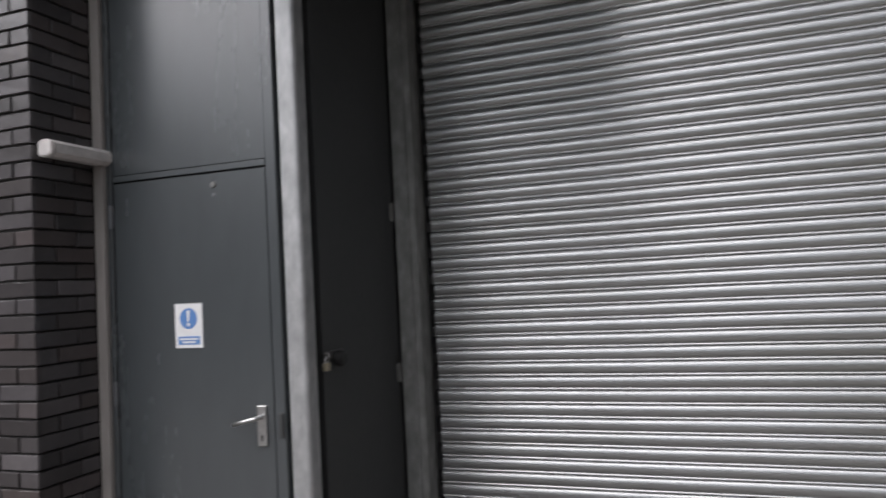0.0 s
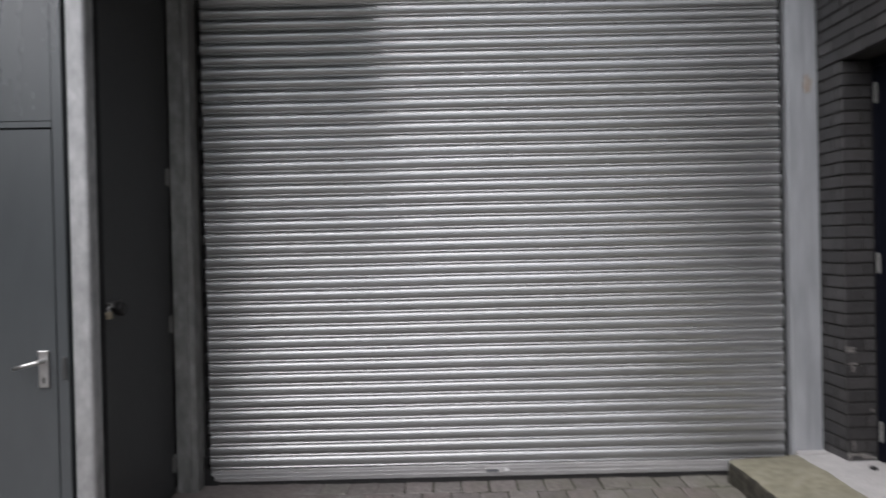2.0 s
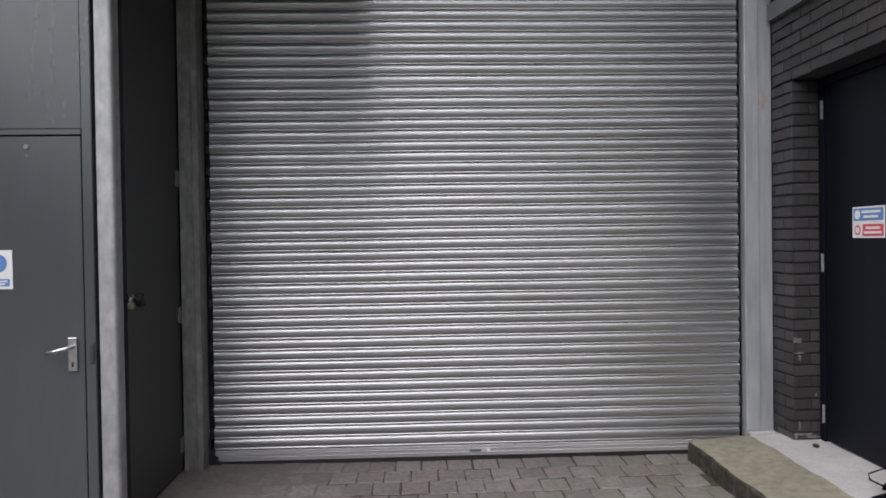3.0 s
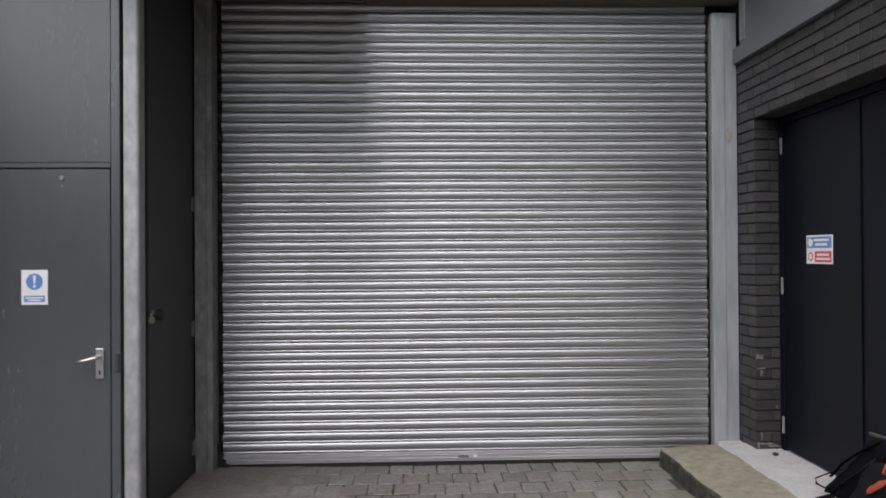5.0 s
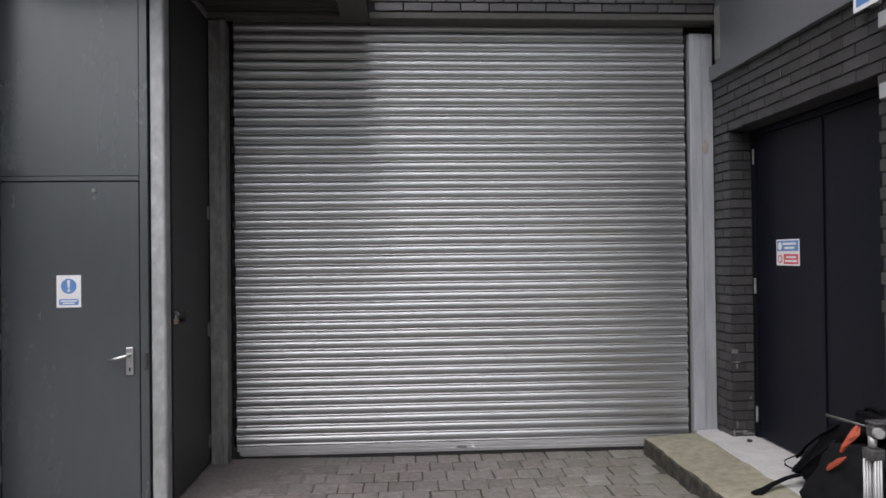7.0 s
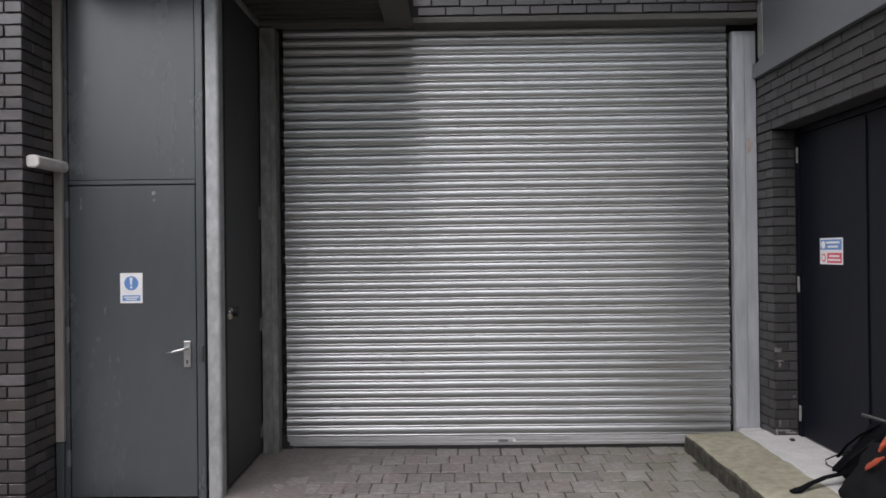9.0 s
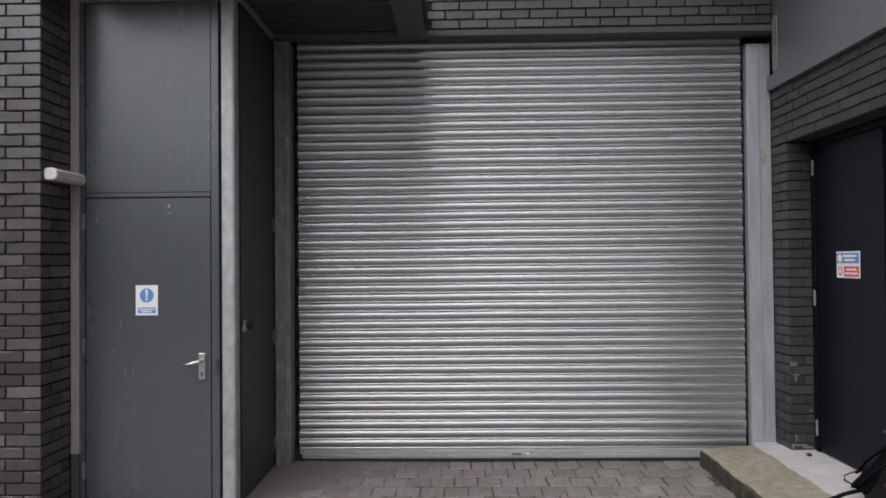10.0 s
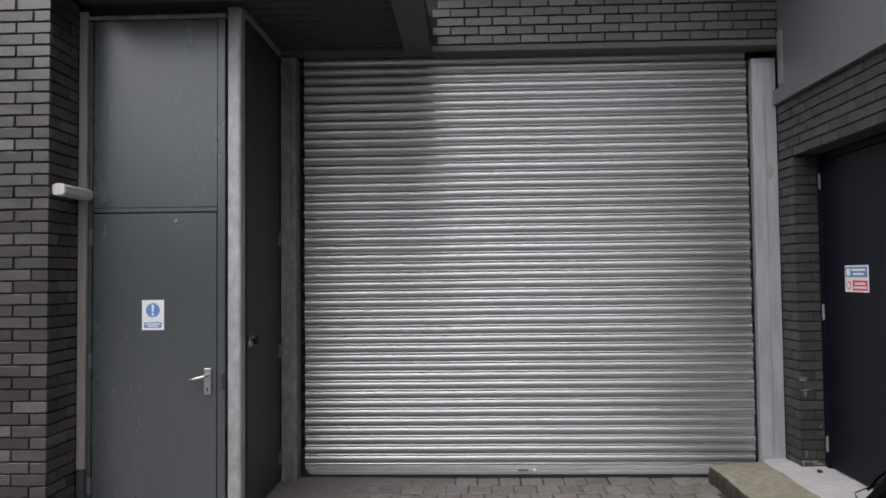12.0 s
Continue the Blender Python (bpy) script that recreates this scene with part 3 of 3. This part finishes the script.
rsign, at = notice("fire_door_sign", (DX, -0.822, 1.595), 0.30, 0.187, "x", "white sign with blue and red panels on dark door")
bp = part("blue_panel", at(-0.140, 0.140, 0.010, 0.083, 0.004, 0.0052), BLUE, rsign, "blue upper panel")
part("caption_bar", at(-0.060, 0.115, 0.054, 0.069, 0.0052, 0.0064), WHITE, bp)
part("caption_bar", at(-0.040, 0.095, 0.025, 0.040, 0.0052, 0.0064), WHITE, bp)
part("roundel", tube(bmesh.new(), [(DX - 0.0052, -0.722, 1.641), (DX - 0.0064, -0.722, 1.641)], 0.028, 20), WHITE, bp)
rp = part("red_panel", at(-0.050, 0.140, -0.083, -0.012, 0.004, 0.0052), RED, rsign, "red lower panel")
part("caption_bar", at(-0.020, 0.110, -0.041, -0.027, 0.0052, 0.0064), WHITE, rp)
part("caption_bar", at(-0.035, 0.125, -0.068, -0.054, 0.0052, 0.0064), WHITE, rp)
ring_disc = part("roundel", tube(bmesh.new(), [(DX - 0.004, -0.722, 1.548), (DX - 0.0052, -0.722, 1.548)], 0.030, 20), RED, rsign, "red ring")
part("centre", tube(bmesh.new(), [(DX - 0.0052, -0.722, 1.548), (DX - 0.0064, -0.722, 1.548)], 0.020, 18), WHITE, ring_disc)

wsign, at = notice("wall_sign", (WX - 0.06, -2.09, 3.0), 0.20, 0.20, "x", "white square sign with blue symbol high on wall")
part("blue_square", at(-0.075, 0.085, -0.075, 0.09, 0.004, 0.0055), BLUE, wsign, "blue symbol")
part("bracket", block(WX - 0.060, WX + 0.002, -2.13, -2.05, 2.91, 2.94), DULL, wsign)
for zc in (2.80, 2.43):
    f = thing("junction_box", (WX, -2.22, zc), "small pale plastic box on brick wall", "junction box", "boxes by the doorway")
    part("body", block(WX - 0.05, WX - 0.001, -2.265, -2.175, zc - 0.045, zc + 0.045, bevel=0.008, seg=2), DULL, f)
    part("lid", block(WX - 0.058, WX - 0.0505, -2.260, -2.180, zc - 0.04, zc + 0.04, bevel=0.003), GALV, f)

# ---- concrete threshold slab ----
def edge_x(y):
    """The worn front edge of the slab."""
    return 1.826 + 0.010 * noise.noise((y * 3, 3.1, 0)) + 0.010 * noise.noise((y * 11, 3.1, 2))


def seam_x(y):
    return 2.25 + 0.018 * (y + 0.15) + 0.03 * noise.noise((y * 2.2, 9.0, 0)) + 0.014 * noise.noise((y * 8, 9.0, 4))


def slab_part(name, section, mat, label=""):
    """A strip of the slab along y; section(y) gives its line of (x, z)."""
    bm = bmesh.new()
    n = 190
    rows = []
    for i in range(n + 1):
        y = -0.145 - 5.05 * i / n
        rows.append([bm.verts.new((x, y, z + 0.005 * noise.noise((x * 5, y * 5, 1)) + 0.002 * noise.noise((x * 23, y * 23, 1)))) for x, z in section(y)])
    for a, b in zip(rows, rows[1:]):
        for j in range(len(a) - 1):
            bm.faces.new((a[j], a[j + 1], b[j + 1], b[j]))
    bm.faces.new(rows[0][::-1])
    bm.faces.new(rows[-1])
    bmesh.ops.recalc_face_normals(bm, faces=bm.faces[:])
    return part(name, bm, mat, slab, label, smooth=True)


slab = thing("threshold_slab", (2.2, -1.6, 0.0), "mossy concrete threshold slab with pale strip by the doors", "concrete slab", kind="structure")
slab_part("shaded_damp_face", lambda y: [(edge_x(y) - 0.004 + 0.012 * noise.noise((y * 9, h * 9, 5)), -0.03 + h) for h in (0.0, 0.03, 0.05, 0.07, 0.09, 0.11, 0.13, 0.148)] + [(edge_x(y) + 0.010, 0.1285)], DAMP_SHADE, "damp mossy front face, darkened for its shade")
slab_part("mossy_top", lambda y: [(edge_x(y) + 0.003, 0.123), (edge_x(y) + 0.010, 0.133), (edge_x(y) + 0.024, 0.139), (1.92, 0.143), (2.0, 0.147), (2.13, 0.155), (seam_x(y) - 0.04, 0.160), (seam_x(y), 0.163)], CONCRETE)
slab_part("pale_strip", lambda y: [(seam_x(y), 0.163), (2.34, 0.164), (2.44, 0.166), (2.54, 0.168), (2.72, 0.169)], PALE, "pale smooth concrete strip")
part("base", block(1.86, 3.2, -5.19, -0.15, -0.03, 0.118), CONCRETE, slab)
part("base", block(2.27, 2.72, -0.146, 0.02, -0.03, 0.160), PALE, slab)
stone = part("stone_chip", block(2.50, 2.535, -0.50, -0.46, 0.164, 0.186, bevel=0.008), RUBBER)
tagged(stone, "small dark stone chip on pale concrete", "stone")
# Unseen walls, added round the yard to shape its light and reflections.
far = part("unseen_wall_south", block(-14.4, 14, -25.4, -25.0, -0.03, 5.0), FARWALL)
far_e = part("unseen_wall_east", block(7.0, 7.4, -24.99, 0.5, -0.03, 9.0), FARWALL)
tagged(far_e, "unseen plain plastered wall added to cut light from the right", "wall", kind="structure")
far_w = part("unseen_wall_west", block(-14.4, -14.0, -24.99, -1.57, -0.03, 7.0), FARWALL)
tagged(far_w, "unseen plain plastered wall added to cut light from the left", "wall", kind="structure")
tagged(far, "unseen plain plastered wall behind the yard, added to shape reflections", "wall", kind="structure")

# ---- rucksack and folded tripod on the slab ----

bag = thing("rucksack", (2.40, -1.95, 0.19), "black rucksack with orange trim slumped against dark doors", "rucksack")


def lump(c, r, seed, lean=(0, 0), rough=0.16, sub=4, square=0.75):
    """A soft, boxy, creased form."""
    bm = bmesh.new()
    bmesh.ops.create_icosphere(bm, subdivisions=sub, radius=1)
    for v in bm.verts:
        d = v.co.normalized()
        k = max(abs(d.x), abs(d.y), abs(d.z))
        p = d * ((1 - square) + square / k * 0.82)
        n = 1 + rough * noise.noise((d.x * 2.2 + seed, d.y * 2.2, d.z * 2.2)) + rough * 0.5 * noise.noise((d.x * 5 + seed, d.y * 5, d.z * 5)) + rough * 0.22 * noise.noise((d.x * 12 + seed, d.y * 12, d.z * 12))
        q = Vector((p.x * r[0], p.y * r[1], p.z * r[2])) * n
        v.co = Vector(c) + q + Vector((lean[0] * q.z, lean[1] * q.z, 0))
    return bm


part("main_body", lump((2.44, -1.74, 0.44), (0.13, 0.15, 0.25), 3, (0.2, -0.95)), BLACK, bag, smooth=True)
part("front_pocket", lump((2.30, -2.06, 0.37), (0.12, 0.26, 0.20), 8, (0.45, -0.35)), CHARCOAL, bag, "charcoal front pocket", smooth=True)
part("top_flap", lump((2.50, -2.00, 0.67), (0.10, 0.13, 0.06), 5, (0.2, -0.3)), BLACK, bag, smooth=True)


def ribbon(pts, widths, up):
    """A folded strip of cloth, 6 mm thick."""
    bm = bmesh.new()
    rows = []
    for k, (p, w) in enumerate(zip(pts, widths)):
        p, u = Vector(p), Vector(up).normalized()
        o = Vector((-0.006, -0.006, 0.004))
        mid = p + Vector((-0.006, -0.008, 0)) * (1 if k % 2 else 0.4)
        rows.append([bm.verts.new(v) for v in (p - u * w, mid, p + u * w, p + u * w - o, p - u * w - o)])
    for a, b in zip(rows, rows[1:]):
        for k in range(5):
            bm.faces.new((a[k], a[(k + 1) % 5], b[(k + 1) % 5], b[k]))
    bm.faces.new(rows[0][::-1])
    bm.faces.new(rows[-1])
    bmesh.ops.recalc_face_normals(bm, faces=bm.faces[:])
    return bm


part("orange_panel", ribbon([(2.190, -2.010, 0.422), (2.193, -2.034, 0.442), (2.196, -2.063, 0.463), (2.200, -2.094, 0.486), (2.204, -2.124, 0.506), (2.212, -2.150, 0.524)], [0.008, 0.017, 0.015, 0.018, 0.011, 0.006], (0.2, 0.6, 0.8)), ORANGE, bag, "orange zip panel")
part("orange_panel", ribbon([(2.214, -2.100, 0.5375), (2.224, -2.112, 0.571), (2.238, -2.124, 0.600), (2.254, -2.134, 0.626), (2.270, -2.140, 0.650), (2.288, -2.138, 0.684)], [0.006, 0.012, 0.015, 0.020, 0.022, 0.010], (0.5, -0.6, -0.3)), ORANGE, bag, "orange zip panel")
part("buckle_strap", tube(bmesh.new(), [(2.33, -1.47, 0.33), (2.32, -1.60, 0.44), (2.33, -1.72, 0.53), (2.37, -1.84, 0.62)], 0.012, 6, 0.4), BLACK, bag, smooth=True)
part("zip_piping", tube(bmesh.new(), [(2.305, -1.52, 0.26), (2.295, -1.66, 0.36), (2.30, -1.78, 0.45), (2.32, -1.88, 0.54)], 0.006, 6), CHARCOAL, bag, smooth=True)
part("shoulder_strap", tube(bmesh.new(), [(2.42, -1.56, 0.27), (2.33, -1.50, 0.235), (2.24, -1.50, 0.215), (2.14, -1.53, 0.190), (2.07, -1.56, 0.170), (2.03, -1.575, 0.160), (1.99, -1.585, 0.158)], [0.026, 0.024, 0.020, 0.020, 0.024, 0.032, 0.020], 8, 0.45), BLACK, bag, "black padded strap", smooth=True)
part("webbing_loop", tube(bmesh.new(), [(2.45, -1.38, 0.34), (2.42, -1.26, 0.275), (2.395, -1.20, 0.235), (2.385, -1.23, 0.212), (2.40, -1.33, 0.208), (2.42, -1.45, 0.225)], 0.008, 6, 0.5), BLACK, bag, smooth=True)
part("grab_handle", tube(bmesh.new(), [(2.46, -1.93, 0.70), (2.45, -1.96, 0.735), (2.46, -2.02, 0.745), (2.48, -2.06, 0.715)], 0.010, 8), BLACK, bag, smooth=True)

TX, TY = 2.072, -2.58
tri = thing("tripod", (TX, TY, 0.15), "folded silver camera tripod with pan handle on slab", "tripod")
for k, (dx, dy) in enumerate(((-0.022, 0.016), (0.022, 0.020), (0.002, -0.026))):
    leg = part("leg", tube(bmesh.new(), [(TX + dx, TY + dy, 0.20), (TX + dx, TY + dy, 0.64)], 0.0062, 12), ALLOY, tri, "slim silver tube leg", smooth=True)
    for o in (-0.0135, 0.0135):
        part("side_tube", tube(bmesh.new(), [(TX + dx + o, TY + dy, 0.24), (TX + dx + o, TY + dy, 0.64)], 0.0062, 10), ALLOY, leg, smooth=True)
    part("brace", block(TX + dx - 0.021, TX + dx + 0.021, TY + dy - 0.009, TY + dy + 0.011, 0.215, 0.245, bevel=0.004), RUBBER, leg, "black leg lock")
    part("foot", tube(bmesh.new(), [(TX + dx, TY + dy, 0.150), (TX + dx, TY + dy, 0.205)], [0.013, 0.012], 10), RUBBER, leg, "black rubber foot")
part("spider", block(TX - 0.037, TX + 0.037, TY - 0.034, TY + 0.034, 0.640, 0.692, bevel=0.010, seg=2), GUNMETAL, tri, "dark metal leg collar")
part("column", tube(bmesh.new(), [(TX - 0.005, TY, 0.695), (TX - 0.005, TY, 0.745)], 0.019, 14), ALLOY, tri, smooth=True)
head = part("pan_head", block(TX - 0.02, TX + 0.045, TY - 0.03, TY + 0.03, 0.735, 0.80, bevel=0.014, seg=3), GUNMETAL, tri, "grey pan head", smooth=True)
part("lock_knob", tube(bmesh.new(), [(TX, TY - 0.028, 0.768), (TX - 0.004, TY - 0.052, 0.768)], [0.025, 0.022], 18), ALLOY, head)
part("plate", block(TX - 0.02, TX + 0.09, TY - 0.035, TY + 0.035, 0.800, 0.815, bevel=0.004), GUNMETAL, head)
part("pan_handle", tube(bmesh.new(), [(TX + 0.05, TY - 0.05, 0.772), (TX - 0.03, TY + 0.05, 0.788), (TX - 0.125, TY + 0.165, 0.810)], [0.006, 0.006, 0.008], 8), GUNMETAL, tri, "thin grey pan handle", smooth=True)

# ---- mortar smears low on the doorway reveal ----
def smear(x, z, w, h, seed):
    bm = bmesh.new()
    n = 26
    ring = []
    for k in range(n):
        a = k * math.tau / n
        r = 1 + 0.9 * noise.noise((math.cos(a) * 1.9, math.sin(a) * 1.9, seed)) + 0.4 * noise.noise((math.cos(a) * 5, math.sin(a) * 5, seed))
        ring.append((x + w / 2 * r * math.cos(a), z + h / 2 * r * math.sin(a)))
    extrude(bm, ring, "y", OP0 - 0.0026, OP0 + 0.002)
    return part("mortar_smear", bm, OLDMORTAR, wall_e, "pale mortar smear")


for k, (x, z, w, h) in enumerate(((2.505, 0.745, 0.07, 0.010), (2.50, 0.715, 0.02, 0.04), (2.49, 0.83, 0.05, 0.04), (2.50, 0.26, 0.014, 0.05), (2.53, 0.205, 0.10, 0.012), (2.58, 0.188, 0.10, 0.012), (2.61, 0.466, 0.016, 0.018), (2.475, 0.195, 0.018, 0.04))):
    smear(x, z, w, h, k * 3.7)

# ---- bricks and blocks ----
def brick_mesh(l, h, d, seed, mat, c=0.0022):
    """A brick with worn, uneven face edges; the face looks along -y, the origin in the face's middle."""
    r = random.Random(seed)
    bm = bmesh.new()
    n = 3 if l > 0.14 else 2
    rim = [(-l / 2 + l * k / n, -h / 2) for k in range(n)] + [(l / 2, -h / 2)] + [(l / 2 - l * k / n, h / 2) for k in range(n)] + [(-l / 2, h / 2)]
    jit = [(r.uniform(-0.0022, 0.0022), r.uniform(-0.0024, 0.0024)) for _ in rim]
    back = [bm.verts.new((u, d, w)) for u, w in rim]
    mid = [bm.verts.new((u + a * 0.6, c + 0.001, w + b * 0.6)) for (u, w), (a, b) in zip(rim, jit)]
    front = [bm.verts.new((u - math.copysign(c, u) + a, r.uniform(-0.0008, 0.0008), w - math.copysign(c, w) + b)) for (u, w), (a, b) in zip(rim, jit)]
    for a, b in ((back, mid), (mid, front)):
        for k in range(len(rim)):
            bm.faces.new((a[k], a[(k + 1) % len(rim)], b[(k + 1) % len(rim)], b[k]))
    bm.faces.new(front)
    bmesh.ops.recalc_face_normals(bm, faces=bm.faces[:])
    me = bpy.data.meshes.new("brick")
    bm.to_mesh(me)
    bm.free()
    me.materials.append(mat)
    return me


meshes = {}


def brick(l, m, parent, rnd, mat=BRICK):
    key = (round(l, 3), rnd.randrange(6), mat.name)
    if key not in meshes:
        meshes[key] = brick_mesh(l, 0.0628, 0.025, int(l * 1000) * 7 + key[1], mat)
    ob = new("brick", meshes[key])
    own(ob, parent)
    ob.matrix_basis = m @ pose(0, rnd.uniform(-0.002, 0.002), rnd.uniform(-0.001, 0.001), rnd.uniform(-0.8, 0.8), rnd.uniform(-0.35, 0.35), rnd.uniform(-0.8, 0.8))
    return ob


def course(u0, u1, shift, gap=0.0115, unit=0.2135):
    """Runs of stretchers from u0 to u1, cut at both ends: middles and lengths."""
    out = []
    u = u0 - shift
    while u < u1 - 0.02:
        a, b = max(u, u0), min(u + unit, u1)
        if b - a > 0.03:
            out.append(((a + b) / 2, round((b - a) / 0.0005) * 0.0005))
        u += unit + gap
    return out


rnd = random.Random(11)
# pier front (looks -y), bonded from its corner, and return (looks +x)
for i in range(51):
    z = 0.012 + 0.074 * (i + 0.5)
    for u, l in course(-PIER_X, 3.62, 0.0 if i % 2 else 0.1125):
        brick(l, pose(-u, PIER_Y, z), pier, rnd)
    for u, l in course(PIER_Y + 0.012, -1.228, 0.1125 if i % 2 else 0.0):
        if z < 3.5:
            brick(l, pose(PIER_X, u, z, 0, 0, 90), pier, rnd)
# panel over the shutter
for i in range(9):
    z = 3.511 + 0.074 * (i + 0.5)
    for u, l in course(-0.32, 2.452, 0.074 if i % 2 else 0.186):
        brick(l, pose(u, -0.19, z), panel_wall, rnd)
# east wall: over the doors, narrow strip, reveal, beyond the doors
for i in range(6):
    z = OPZ + 0.0375 + i * 0.075
    for u, l in course(-2.62, -0.062, 0.06 if i % 2 else 0.1725):
        brick(l, pose(WX, u, z, 0, 0, -90), wall_e, rnd, SHADED_BRICK)
for i in range(34):
    z = OPZ - 0.0375 - i * 0.075
    if z < 0.13:
        break
    for u, l in course(OP0, -0.062, 0.0 if i % 2 else 0.1125):
        brick(l, pose(WX, u, z, 0, 0, -90), wall_e, rnd, SHADED_BRICK)
    brick(0.165 if i % 2 else 0.10, pose(WX + 0.012 + (0.0825 if i % 2 else 0.05), OP0, z), wall_e, rnd, SHADED_BRICK)
    if i % 2 == 0:
        brick(0.055, pose(WX + 0.1495, OP0, z), wall_e, rnd, SHADED_BRICK)
    if z > 1.2:
        for u, l in course(-2.55, OP1, 0.0 if i % 2 else 0.1125):
            brick(l, pose(WX, u, z, 0, 0, -90), wall_e, rnd, SHADED_BRICK)

# block paving: 173 x 220 mm tumbled blocks in rows along the shutter, each row a third of a block further on
def paver_mesh(seed):
    r = random.Random(seed)
    bm = bmesh.new()
    hx, hy, c = 0.0838, 0.1035, 0.006
    def ring(inset, z, jit):
        pts = []
        for sx, sy in ((-1, -1), (0, -1), (1, -1), (1, 0), (1, 1), (0, 1), (-1, 1), (-1, 0)):
            pts.append(bm.verts.new((sx * (hx - inset) + r.uniform(-jit, jit), sy * (hy - inset) + r.uniform(-jit, jit), z + r.uniform(-jit, jit) * 0.4)))
        return pts
    r0, r1, r2 = ring(0.0, -0.03, 0.002), ring(0.001, -0.008, 0.0045), ring(c, 0.0, 0.0045)
    for a, b in ((r0, r1), (r1, r2)):
        for k in range(8):
            bm.faces.new((a[k], a[(k + 1) % 8], b[(k + 1) % 8], b[k]))
    cen = bm.verts.new((0, 0, 0.0015))
    for k in range(8):
        bm.faces.new((r2[k], r2[(k + 1) % 8], cen))
    bmesh.ops.recalc_face_normals(bm, faces=bm.faces[:])
    return bm


paver_meshes = []
for s in range(6):
    bm = paver_mesh(s)
    me = bpy.data.meshes.new("paver")
    bm.to_mesh(me)
    bm.free()
    me.materials.append(PAVER)
    paver_meshes.append(me)
rest = bmesh.new()
for i in range(-1, 41):
    y = 0.01 - (i + 0.5) * 0.22
    x = -1.6545 - 0.0663 * (i % 8) + rnd.uniform(-0.006, 0.006)
    if i > 6:
        x -= 23 * 0.1735
    while x < 1.86:
        m = pose(x + rnd.uniform(-0.003, 0.003), y + rnd.uniform(-0.003, 0.003), rnd.uniform(-0.004, 0.002), rnd.uniform(-0.7, 0.7), rnd.uniform(-0.7, 0.7), rnd.uniform(-0.9, 0.9))
        me = paver_meshes[rnd.randrange(6)]
        if i < 13 and x > -1.72:
            ob = new("paver", me)
            own(ob, yard)
            ob.matrix_basis = m
        else:
            k = len(rest.verts)
            rest.from_mesh(me)
            rest.verts.ensure_lookup_table()
            for v in rest.verts[k:]:
                v.co = m @ v.co
        x += 0.1735
far_blocks = part("paver_field", rest, PAVER, yard)
far_blocks["kind"] = "stuff"

# dry dirt drifted over the blocks by the side door
bm = bmesh.new()
NX, NY = 84, 50
grid = [[None] * (NY + 1) for _ in range(NX + 1)]
for i in range(NX + 1):
    for j in range(NY + 1):
        x, y = -1.66 + 2.1 * i / NX, 0.02 - 1.3 * j / NY
        d = 1.0 - (x + 1.66) / 1.75 - 0.45 * (-y) / 1.2
        d = min(max((d + 0.22 * noise.noise((x * 4, y * 4, 0)) + 0.08 * noise.noise((x * 13, y * 13, 0))) * 1.1, 0.0), 1.0)
        h = -0.0105 + 0.024 * d + 0.0022 * noise.noise((x * 22, y * 22, 5)) * d
        grid[i][j] = bm.verts.new((x, y, h))
for i in range(NX):
    for j in range(NY):
        bm.faces.new((grid[i][j], grid[i][j + 1], grid[i + 1][j + 1], grid[i + 1][j]))
bmesh.ops.recalc_face_normals(bm, faces=bm.faces[:])
dirt = part("dirt", bm, DIRT, smooth=True)
tagged(dirt, "dry brown dirt drifted over paving by the shutter", "dirt", kind="stuff")
